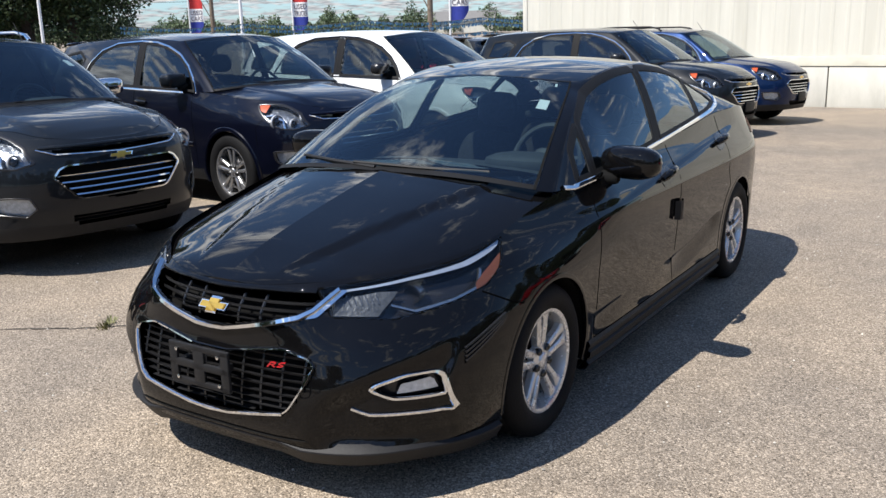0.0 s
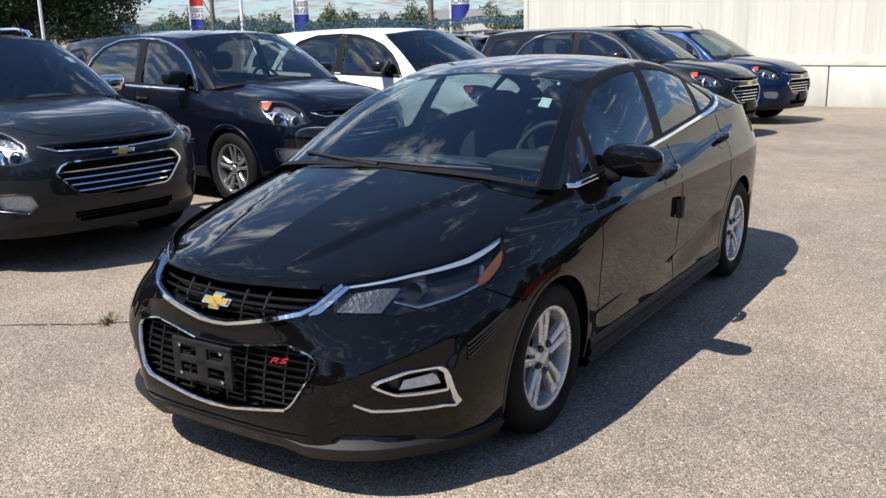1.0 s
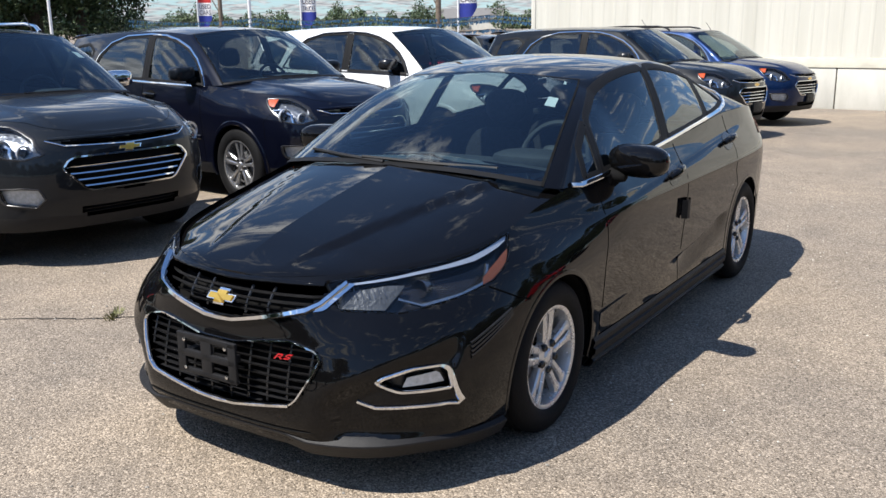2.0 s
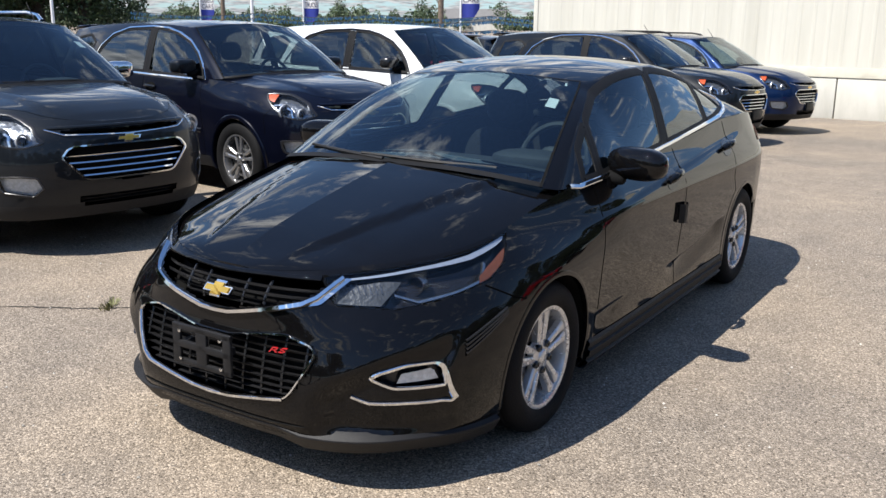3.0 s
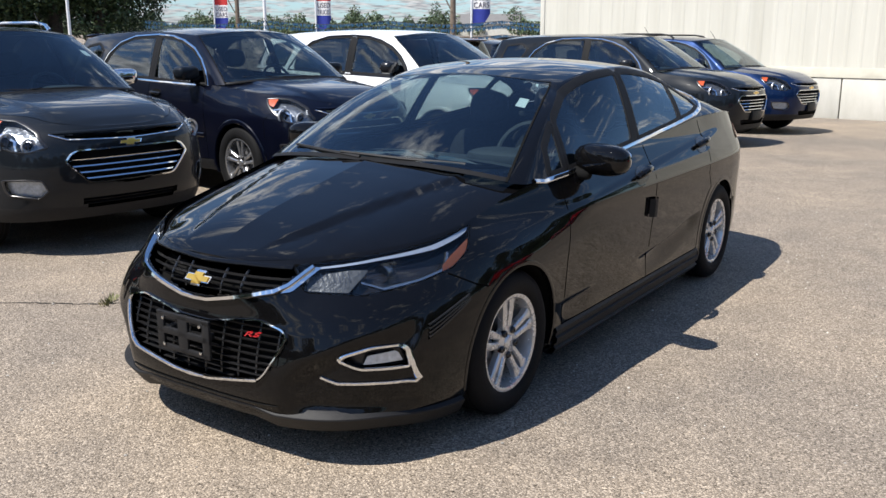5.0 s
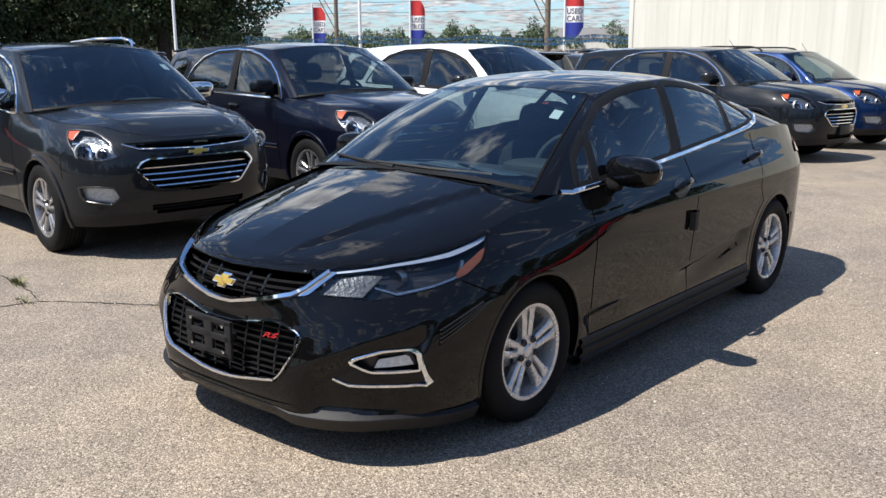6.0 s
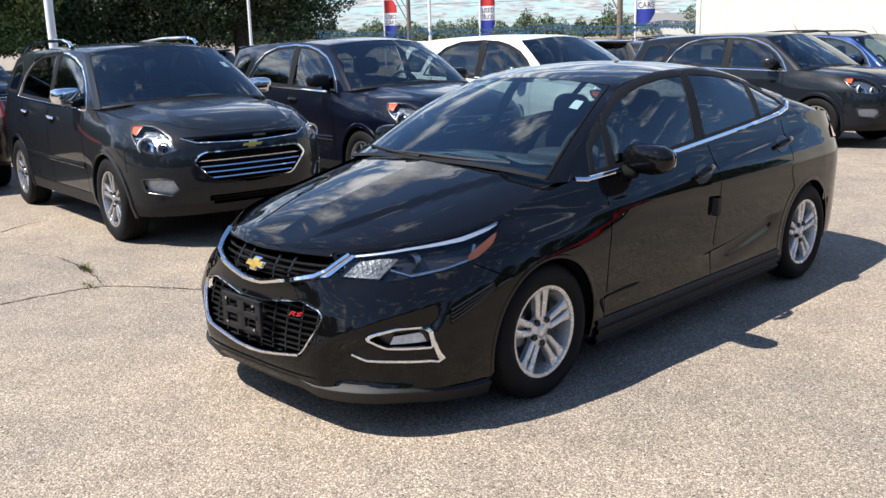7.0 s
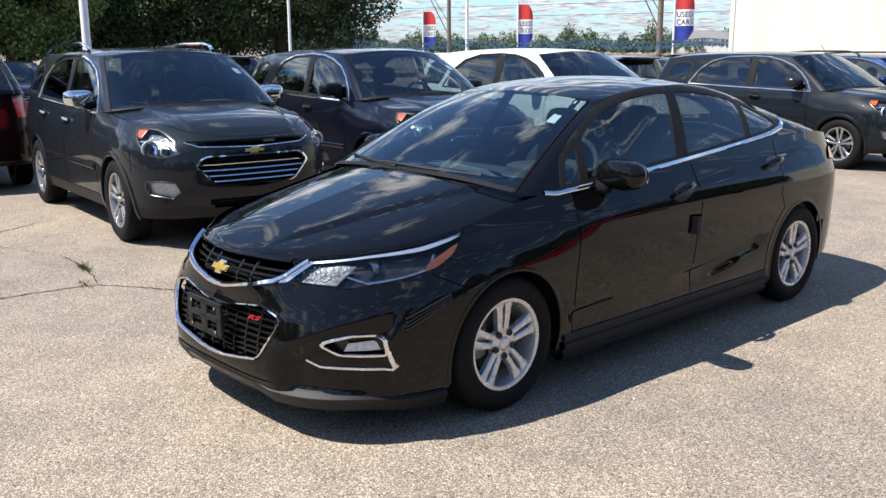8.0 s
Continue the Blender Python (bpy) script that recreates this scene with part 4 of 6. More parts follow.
def build_sedan():
    s = sedan_shape()
    car = thing("sedan", "glossy black four-door sedan parked on worn asphalt, chrome window trim", "car")
    body(s, car, M)
    cabin(s, car, M)
    for k in (1, -1):
        for y in (0.0, s.base):
            wheel(s, car, M, (k * 0.782, y, s.r), k, ((-1, 1), (0.018, 0.031), 0.32))
        mirror(s, car, M, (0.922, 0.74, 1.030), (0.300, 0.15, 0.150), M["paint"], k)
        # door handles with their bowls
        for d, y, z in (("front_door", 1.35, 0.866), ("rear_door", 2.36, 0.925)):
            h = thing("door_handle", "", "")
            h.parent = s.made[d][k]
            put = lambda a, b, o: s.side(a, b, o, k)
            part("grip", bm_tube([put(y - 0.10 + 0.2 * i / 8, z + 0.022 * i / 8, 0.012 + 0.028 * math.sin(PI * i / 8) ** 0.6) for i in range(9)], [0.013, 0.017, 0.020, 0.021, 0.021, 0.021, 0.020, 0.017, 0.013], 10), M["paint"], h)
            bowl = [(y + 0.10 * math.cos(a), z + 0.006 + 0.042 * math.sin(a) + 0.02 * math.cos(a)) for a in [2 * PI * i / 20 for i in range(20)]]
            part("bowl", bm_panel(bowl, put, 0.002, 14, 6), M["black"], h)
        # side skirt
        rows = []
        for y in steps((0.38, 2.30, 30)):
            rows.append([s.side(y, z, o, k) for z, o in ((0.138, -0.05), (0.142, -0.006), (0.155, 0.014), (0.185, 0.022), (0.19, 0.008), (0.205, 0.008), (0.21, 0.018), (0.236, 0.019), (0.24, 0.007), (0.255, 0.007), (0.26, 0.012), (0.27, 0.011), (0.285, 0.0))])
        part("side_skirt", bm_grid(rows), M["cladding"], car, "ribbed black side skirt", 20)
        # headlamp
        L = s.lamps[0]
        put = lambda y, z, o: s.side(y, z, o, k)
        lamp = thing("headlamp", "clear headlamp with bright strip and amber corner", "")
        lamp.parent = car
        part("housing", bm_panel(L, put, -0.05, 30, 6), M["lamp_dark"], lamp)
        part("lens", bm_panel(L, put, 0.001, 30, 6), M["lens"], lamp, hub=0.5)
        part("rim", bm_ribbon(rounded(L, 0.01), 0.007, put, -0.001, 0.001, step=0.03, sink=0.05), M["gap"], lamp)
        part("light_strip", bm_panel([(-0.80, 0.758), (-0.6, 0.791), (-0.4, 0.815), (-0.25, 0.841), (-0.178, 0.855), (-0.20, 0.841), (-0.25, 0.829), (-0.4, 0.801), (-0.6, 0.783), (-0.80, 0.7535)], put, -0.008, 26, 3), M["lamp_white"], lamp, "bright strip under the lens")
        part("turn_lamp", bm_panel([(-0.836, 0.690), (-0.80, 0.738), (-0.70, 0.760), (-0.655, 0.757), (-0.745, 0.684)], put, -0.02, 10, 5), M["lamp_clear"], lamp, "clear fluted reflector")
        for i in range(7):
            y = -0.795 + 0.012 * i
            part("flute", bm_tube([put(y, 0.72, -0.018), put(y + 0.012, 0.75, -0.018)], 0.0022, 5), M["lamp_grey"], lamp)
        part("side_reflector", bm_panel([(-0.43, 0.711), (-0.42, 0.742), (-0.36, 0.772), (-0.27, 0.806), (-0.228, 0.818), (-0.30, 0.765), (-0.385, 0.728)], put, -0.006, 12, 4), M["amber"], lamp, "amber side reflector")
        part("projector", bm_lathe([(0.034, -0.03), (0.036, 0.0), (0.030, 0.012), (0.018, 0.02), (0.001, 0.023)], 20, "Y", put(-0.60, 0.757, -0.045)), M["lamp_bright"], lamp, "round projector lens")
        part("lower_strip", bm_ribbon([(-0.70, 0.712), (-0.65, 0.688), (-0.52, 0.706), (-0.415, 0.730), (-0.36, 0.785)], 0.012, put, -0.015, 0.008, closed=False), M["lamp_bright"], lamp)
        # fog lamp and its bright surround
        pf = lambda x, z, o: s.front(k * x, z, o)
        fog = thing("fog_lamp", "small fog lamp in a chrome surround", "")
        fog.parent = car
        F = s.openings[2]
        part("recess", bm_panel(F, pf, -0.035, 12, 5), M["lamp_dark"], fog)
        part("lamp", bm_panel([(0.690, 0.422), (0.700, 0.455), (0.773, 0.468), (0.786, 0.425)], pf, -0.012, 10, 4), M["lamp_silver"], fog, "clear lamp glass")
        part("surround", bm_ribbon(rounded(F, 0.012), 0.013, pf, 0.002, 0.007, step=0.02), M["chrome"], fog, "chrome surround")
        part("lower_blade", bm_ribbon([(0.796, 0.468), (0.808, 0.430), (0.820, 0.352), (0.812, 0.341), (0.717, 0.352), (0.615, 0.356), (0.560, 0.379)], 0.013, pf, 0.002, 0.007, closed=False, step=0.02), M["chrome"], fog, "chrome blade")
        # chrome wing between nose bar and headlamp
        part("nose_wing", bm_panel([(0.389, 0.676), (0.422, 0.681), (0.479, 0.758), (0.457, 0.762)], pf, 0.004, 10, 4), M["chrome"], car, "chrome wing reaching the headlamp")
        # slatted air slot on the bumper's corner
        slot = thing("air_slot", "slatted black air slot", "")
        slot.parent = car
        part("recess", bm_panel([(-0.575, 0.492), (-0.562, 0.558), (-0.345, 0.628), (-0.352, 0.598)], put, 0.002, 14, 5), M["gap"], slot)
        for q in (0.12, 0.37, 0.62, 0.87):
            part("slat", bm_ribbon([(-0.572 + 0.008 * q, 0.494 + 0.060 * q), (-0.46, 0.546 + 0.045 * q), (-0.35, 0.600 + 0.026 * q)], 0.009, put, 0.002, 0.005, closed=False), M["black"], slot)
        # tail lamp
        T = [(3.14, 0.90), (3.20, 0.955), (3.40, 0.99), (3.55, 0.98), (3.57, 0.89), (3.40, 0.87)]
        part("tail_lamp", bm_panel(T, lambda y, z, o: s.side(y, z, o, k), 0.010, 16, 6), M["red"], car, "red tail lamp")
    # nose
    grille_bars(s, car, M, s.openings[0], [(0.655, 0.007, "cladding"), (0.68, 0.007, "cladding"), (0.705, 0.008, "cladding"), (0.730, 0.007, "cladding")], 0.03, "upper_grille", (0.10, 0.20))
    part("hood_lip", bm_ribbon([(-0.39, 0.760), (-0.2, 0.760), (0, 0.754), (0.2, 0.760), (0.39, 0.760)], 0.012, s.front, 0.002, 0.004, closed=False, step=0.02), M["paint"], car)
    low = s.openings[1]
    grille_bars(s, car, M, low, [(0.335 + 0.0265 * i, 0.007, "cladding") for i in range(9)], 0.025, "lower_grille", [0.05 + 0.09 * i for i in range(5)])
    bar = [(k * x, z) for k, run in ((-1, range(5, 0, -1)), (1, range(6))) for x, z in [((0.0, 0.07, 0.23, 0.367, 0.404, 0.454)[i], (0.616, 0.619, 0.650, 0.679, 0.700, 0.760)[i]) for i in run]]
    part("nose_bar", bm_ribbon(bar, 0.020, s.front, 0.004, 0.014, closed=False), M["chrome"], car, "chrome bar under the upper grille")
    ring = [(x, z) for x, z in low if x > 0] + [(-x, z) for x, z in reversed(low) if x > 0]
    part("grille_surround", bm_ribbon(rounded(ring, 0.02), 0.009, s.front, 0.003, 0.008), M["chrome"], car, "thin chrome surround of the lower grille")
    part("grille_sill", bm_ribbon([(-0.447, 0.52), (-0.417, 0.45), (-0.379, 0.383), (-0.347, 0.357), (-0.10, 0.318), (0, 0.312), (0.10, 0.318), (0.347, 0.357)], 0.015, s.front, 0.003, 0.010, closed=False), M["chrome"], car, "chrome lower edge of the grille")
    bow_tie("badge", lambda a, b, o: s.front(a, 0.688 + b, 0.0 + o), car, M, 0.138, 0.056)
    # front lip
    rows = []
    for i in range(49):
        u = -0.84 + 1.68 * i / 48
        row = []
        for z, o in ((0.105, -0.10), (0.105, 0.010), (0.12, 0.018), (0.165, 0.026), (0.174, 0.028), (0.178, 0.025), (0.183, 0.002), (0.19, -0.01)):
            dz = 0.050 - 0.034 * smooth(0.5, 0.84, abs(u)) + 0.022 * smooth(0.165, 0.115, abs(u))
            p = s.at(abs(u), z) + s.normal(abs(u), z) * o
            row.append(Vector((math.copysign(p.x, u), p.y, p.z + dz)))
        rows.append(row)
    part("front_lip", bm_grid(rows), M["cladding"], car, "matte black front lip")
    # number plate bracket: open frame with crossbars and screws
    br = thing("plate_bracket", "empty black number plate bracket", "")
    br.parent = car
    y = -1.035
    bm = bmesh.new()
    for x, w in ((-0.13, 0.04), (0.13, 0.04), (0.0, 0.055)):
        bm_box((w, 0.014, 0.155), (x, y, 0.482), 0.004, bm)
    for z, h in ((0.548, 0.022), (0.415, 0.022), (0.482, 0.028)):
        bm_box((0.30, 0.016, h), (0, y + 0.001, z), 0.004, bm)
    for x in (-0.1, 0.1):
        bm_box((0.03, 0.05, 0.03), (x, y + 0.03, 0.482), 0.004, bm)
    part("frame", bm, M["cladding"], br)
    for x, z in ((-0.105, 0.535), (0.105, 0.535), (-0.105, 0.428), (0.105, 0.428)):
        part("screw", bm_lathe([(0.007, 0.0), (0.007, -0.004), (0.001, -0.006)], 10, "Y", (x, y - 0.009, z)), M["chrome"], br)
    # trim letters on the grille
    cu = bpy.data.curves.new("trim_letters", "FONT")
    cu.body, cu.size, cu.extrude, cu.shear, cu.align_x = "RS", 0.052, 0.004, 0.35, "CENTER"
    tmp = new("tmp_letters", cu)
    me = bpy.data.meshes.new_from_object(tmp.evaluated_get(bpy.context.evaluated_depsgraph_get()))
    bpy.data.objects.remove(tmp)
    me.materials.clear()
    me.materials.append(M["red_badge"])
    ob = new("trim_letters", me)
    ob.parent, ob["label"] = car, "red slanted trim letters"
    p = s.front(0.305, 0.515, 0.0)
    ob.matrix_basis = pose(p.x, p.y - 0.008, p.z, 90, 0, 17) @ Matrix.Diagonal((1.2, 0.5, 1, 1))
    # wipers
    for a, b, c in (((0.50, 0.20, 1.036), (0.18, 0.135, 1.046), (-0.18, 0.13, 1.053)), ((-0.05, 0.12, 1.038), (-0.30, 0.15, 1.048), (-0.56, 0.225, 1.053))):
        part("wiper", bm_tube([a, b, c], [0.010, 0.009, 0.007], 6), M["cladding"], car)
    part("scuttle", bm_grid([[Vector((0.66 * i / 10, y + 0.22 * (abs(i) / 10) ** 2.2, z)) for y, z in ((0.05, 1.0 - 0.05 * abs(i / 10) ** 3), (0.10, 1.015 - 0.05 * abs(i / 10) ** 3), (0.14, 1.026 - 0.05 * abs(i / 10) ** 3))] for i in range(-8, 9)]), M["cladding"], car)
    # papers on the windshield, edge guard on the door
    for u, v, w, h in ((0.50, 0.60, 0.045, 0.05), (0.545, 0.90, 0.012, 0.03)):
        part("paper_label", bm_grid([[s.house(u + w * i, v + h * j) - s.hnormal(u, v) * 0.004 for j in (-1, 0, 1)] for i in (-1, 0, 1)]), M["paper"], car, "white paper label behind the glass")
    part("edge_guard", bm_grid([[s.side(yy, z, o, 1) for yy, o in ((1.415, 0.003), (1.43, 0.03), (1.455, 0.034), (1.50, 0.016), (1.505, 0.004))] for z in (0.635, 0.66, 0.71, 0.735)]), M["cladding"], car, "black foam door edge guard")
    car.matrix_basis = pose(-0.017, 0, 0)
    return car, s


# ---- the sport utility cars ----
def suv_shape():
    s = Shape()
    s.made = {}
    s.tall = True
    s.r = 0.358
    s.rim = 0.235
    s.tyre_w = 0.235
    s.base = 2.857
    s.arch = 0.405
    s.lip = 0.045
    s.lip_h = 0.012
    s.clad_arch = False
    s.y1 = 0.05
    s.y2 = 3.15
    s.tail_n = 3.6
    s.blend = (-0.1, 0.8)
    s.nose = keys((0.2, -0.84), (0.35, -0.90), (0.5, -0.93), (0.65, -0.935), (0.8, -0.92), (0.88, -0.895), (0.94, -0.84), (1.02, -0.72), (1.08, -0.62))
    s.nose_n = keys((0.2, 2.8), (0.6, 2.9), (0.8, 2.75), (0.92, 2.4), (1.0, 2.2))
    s.tail = keys((0.25, 3.72), (0.4, 3.82), (0.7, 3.83), (0.9, 3.80), (1.1, 3.77), (1.2, 3.75))
    s.fender = keys((0.2, 0.85), (0.35, 0.905), (0.6, 0.92), (0.8, 0.915), (0.9, 0.89), (0.98, 0.85), (1.05, 0.80), (1.1, 0.77))
    s.door = keys((0.2, 0.86), (0.35, 0.895), (0.55, 0.905), (0.8, 0.915), (0.95, 0.905), (1.05, 0.885), (1.2, 0.845))
    s.taper = keys((-1.0, 1.0), (0.5, 1.0), (2.6, 1.0), (3.2, 0.985), (3.85, 0.94))
    s.belt = keys((-0.85, 0.925), (-0.72, 0.955), (-0.53, 1.005), (-0.4, 1.016), (-0.1, 1.04), (0.2, 1.072), (0.5, 1.095), (1.2, 1.112), (2.2, 1.145), (3.0, 1.17), (3.8, 1.19))
    s.sill = keys((-1.0, 0.27), (-0.4, 0.25), (0.5, 0.25), (2.4, 0.25), (3.2, 0.30), (3.9, 0.34))
    s.clad = lambda y: 0.36
    s.clad_label = "dark grey lower cladding"
    s.hood = keys((-0.85, 0.925), (-0.75, 0.985), (-0.5, 1.055), (-0.2, 1.098), (0.1, 1.130), (0.2, 1.140), (0.32, 1.142), (0.46, 1.115))
    s.hood_e = 3.0
    s.hood_end = 0.46
    s.hood_gap_end = 0.28
    s.crease = lambda x, y: 0.014 * smooth(0.02, -0.03, abs(x) - (0.45 + 0.12 * (y + 0.8))) * smooth(-0.8, -0.55, y)
    s.decktop = keys((3.0, 1.19), (3.8, 1.19))
    s.cowl = 1.138
    s.deck = 1.19
    s.ga0 = 0.48
    s.ga1 = 1.12
    s.gb0 = 3.35
    s.gb1 = 3.30
    s.gf0 = 0.12
    s.gf1 = 0.92
    s.gr0 = 3.74
    s.gr1 = 3.56
    s.ws_n = 2.8
    s.bl_n = 4.0
    s.ws_bow = 0.03
    s.bulge = 0.75
    s.rw = keys((1.0, 0.640), (1.5, 0.670), (2.6, 0.67), (3.6, 0.62))
    s.roof = keys((0.92, 1.63), (1.3, 1.665), (2.0, 1.684), (3.0, 1.67), (3.56, 1.62))
    s.rail = keys((0.9, 1.565), (1.12, 1.595), (1.6, 1.63), (2.2, 1.635), (3.0, 1.615), (3.6, 1.56))
    s.roof_e = 3.0
    s.ws_u = 0.76
    s.bl_u = 2.12
    s.bl_v = (0.1, 0.88)
    s.cuts = [0.05, 0.52, 1.62, 2.62, 3.15]
    s.door_edges = (0.52, 1.62, 2.62)
    s.door_low = 0.36
    s.door_rake = 0.05
    s.bump = lambda z: -0.40
    s.rbump = lambda z: 3.3 if z < 0.85 else 9
    s.bump_line = [(-0.46, 0.85), (-0.40, 0.78), (-0.42, 0.62)]
    s.openings = [[(-0.01, 0.765), (0.40, 0.765), (0.45, 0.745), (0.495, 0.690), (0.36, 0.548), (0.32, 0.530), (-0.01, 0.500)],
               [(-0.01, 0.882), (0.40, 0.880), (0.47, 0.868), (0.43, 0.850), (-0.01, 0.838)],
               [(-0.01, 0.415), (0.40, 0.415), (0.36, 0.345), (-0.01, 0.345)],
               [(0.607, 0.487), (0.640, 0.560), (0.72, 0.572), (0.823, 0.568), (0.815, 0.50), (0.797, 0.46), (0.66, 0.432)]]
    s.lamps = [[(-0.812, 0.795), (-0.72, 0.900), (-0.62, 0.950), (-0.53, 0.982), (-0.42, 0.992), (-0.335, 0.988), (-0.38, 0.94), (-0.44, 0.890), (-0.57, 0.800), (-0.65, 0.772), (-0.735, 0.762)]]
    s.arc = 1.4
    arch = keys((0.54, 1.09), (0.66, 1.23), (0.77, 1.33), (0.95, 1.44), (1.15, 1.518), (1.35, 1.565), (1.65, 1.586), (2.10, 1.577), (2.40, 1.515), (2.60, 1.40), (2.76, 1.22))
    foot = keys((0.54, 1.10), (1.6, 1.142), (2.76, 1.19))
    s.windows = [dlo(arch, foot, 0.57, 0.60, 1.565, 1.575), dlo(arch, foot, 1.66, 1.67, 2.69, 2.68),
                 [(2.92, 1.215), (2.80, 1.44), (2.95, 1.52), (3.28, 1.49), (3.36, 1.23)]]
    s.cover = [(1.575, foot(1.575)), (1.585, arch(1.585)), (1.66, arch(1.66)), (1.65, foot(1.65))]
    s.tints = (False, True, True)
    s.trim = [(0.53, 1.085), (0.64, 1.235), (0.76, 1.345), (0.94, 1.455), (1.15, 1.535), (1.36, 1.582), (1.65, 1.602), (2.12, 1.593), (2.43, 1.528), (2.64, 1.405), (2.82, 1.165), (1.65, 1.120)]
    s.trim_w = 0.02
    s.trim_closed = True
    s.floor_z = 0.48
    s.dash_y = 0.72
    s.seat_h = 0.60
    return s


def build_suv(paint_mat):
    s = suv_shape()
    N = dict(M)
    N["paint"] = paint_mat
    N["alloy"] = M["alloy_bright"]
    car = thing("sport_utility_car", "dark grey metallic sport utility car with chrome grille", "car")
    body(s, car, N)
    cabin(s, car, N)
    for k in (1, -1):
        for y in (0.0, s.base):
            wheel(s, car, N, (k * 0.79, y, s.r), k, ((-1, 1), (0.016, 0.045), 0.32))
        mirror(s, car, N, (0.945, 0.76, 1.212), (0.27, 0.16, 0.145), M["mirror_cap"], k, 3.6)
        for d, y, z in (("front_door", 1.46, 0.99), ("rear_door", 2.42, 1.02)):
            h = thing("door_handle", "", "")
            h.parent = s.made[d][k]
            put = lambda a, b, o: s.side(a, b, o, k)
            part("grip", bm_tube([put(y - 0.10 + 0.2 * i / 8, z + 0.01 * i / 8, 0.012 + 0.03 * math.sin(PI * i / 8) ** 0.6) for i in range(9)], 0.014, 8), M["mirror_cap"], h)
            bowl = [(y + 0.10 * math.cos(a), z + 0.05 * math.sin(a)) for a in [2 * PI * i / 16 for i in range(16)]]
            part("bowl", bm_panel(bowl, put, 0.002, 10, 5), M["rubber"], h)
        L = s.lamps[0]
        put = lambda y, z, o: s.side(y, z, o, k)
        lamp = thing("headlamp", "large clear headlamp with amber corner", "")
        lamp.parent = car
        part("housing", bm_panel(L, put, -0.05, 22, 6), M["lamp_grey"], lamp, "silver reflector bowl")
        part("lens", bm_panel(L, put, 0.002, 22, 6), M["lens"], lamp, hub=0.5)
        part("rim", bm_ribbon(rounded(L, 0.02), 0.014, put, 0.0, 0.002, step=0.03, sink=0.05), M["lamp_dark"], lamp)
        part("vane", bm_ribbon([(-0.665, 0.775), (-0.635, 0.850), (-0.53, 0.900), (-0.46, 0.895)], 0.02, put, -0.03, 0.012, closed=False), M["chrome"], lamp)
        for y, z, r in ((-0.575, 0.845, 0.040), (-0.715, 0.822, 0.030)):
            part("projector", bm_lathe([(r * 1.0, 0.01), (r * 1.0, -0.008), (r * 0.9, -0.012), (r * 0.7, -0.02), (0.001, -0.028)], 20, "Y", put(y, z, -0.03)), M["lamp_dark"], lamp, "dark round projector")
            part("bezel", bm_lathe([(r * 1.75, 0.0), (r * 1.7, -0.02), (r * 1.3, -0.012), (r * 1.25, 0.01)], 24, "Y", put(y, z, -0.035)), M["lamp_silver"], lamp)
        part("corner_reflector", bm_panel([(-0.455, 0.915), (-0.45, 0.982), (-0.35, 0.985), (-0.40, 0.932)], put, -0.006, 8, 4), M["amber_bright"], lamp, "amber corner reflector")
        pf = lambda x, z, o: s.front(k * x, z, o)
        fog = thing("fog_lamp", "clear rectangular fog lamp", "")
        fog.parent = car
        F = s.openings[3]
        part("recess", bm_panel(F, pf, -0.03, 10, 5), M["lamp_silver"], fog)
        part("lens", bm_panel(F, pf, 0.002, 10, 5), M["lens"], fog, hub=0.5)
        part("surround", bm_ribbon(rounded(F, 0.01), 0.012, pf, 0.001, 0.005, step=0.03), M["lamp_dark"], fog)
        T = [(3.52, 0.90), (3.48, 1.10), (3.58, 1.14), (3.69, 1.13), (3.71, 0.90)]
        part("tail_lamp", bm_panel(T, put, 0.008, 12, 6), M["red"], car, "red tail lamp")
        part("door_strip", bm_ribbon([(0.56, 0.60), (1.6, 0.605), (2.45, 0.61)], 0.045, put, 0.0, 0.012, closed=False, step=0.06), N["paint"], car)
    P = s.openings
    grille_bars(s, car, N, P[0], [(0.560 + 0.046 * i, 0.009, "chrome") for i in range(4)], 0.02, "main_grille", mat_="black")
    grille_bars(s, car, N, P[1], [(0.860, 0.011, "chrome")], 0.02, "upper_grille")
    grille_bars(s, car, N, P[2], [(0.36, 0.01, "cladding"), (0.385, 0.01, "cladding")], 0.03, "lower_intake")
    ring = [(x, z) for x, z in P[0] if x > 0] + [(-x, z) for x, z in reversed(P[0]) if x > 0]
    part("grille_surround", bm_ribbon(rounded(ring, 0.02), 0.017, s.front, 0.003, 0.010), M["chrome"], car, "chrome grille surround")
    part("brow_bar", bm_ribbon([(-0.55, 0.880), (-0.45, 0.843), (0, 0.829), (0.45, 0.843), (0.55, 0.880)], 0.010, s.front, 0.002, 0.006, closed=False), M["chrome"], car)
    part("hood_lip", bm_ribbon([(-0.53, 0.890), (0, 0.893), (0.53, 0.890)], 0.018, s.front, 0.003, 0.006, closed=False, step=0.03), N["paint"], car)
    bow_tie("badge", lambda a, b, o: s.front(a, 0.800 + b, 0.0 + o), car, M, 0.185, 0.060)
    for a, b, c in (((0.55, 0.21, 1.148), (0.2, 0.15, 1.160), (-0.2, 0.15, 1.165)), ((-0.05, 0.14, 1.153), (-0.33, 0.17, 1.163), (-0.62, 0.26, 1.172))):
        part("wiper", bm_tube([a, b, c], [0.010, 0.009, 0.007], 6), M["cladding"], car)
    part("scuttle", bm_grid([[Vector((0.72 * i / 10, y + 0.22 * (abs(i) / 10) ** 2.2, z)) for y, z in ((0.06, 1.125), (0.12, 1.140), (0.17, 1.148))] for i in range(-10, 11)]), M["cladding"], car)
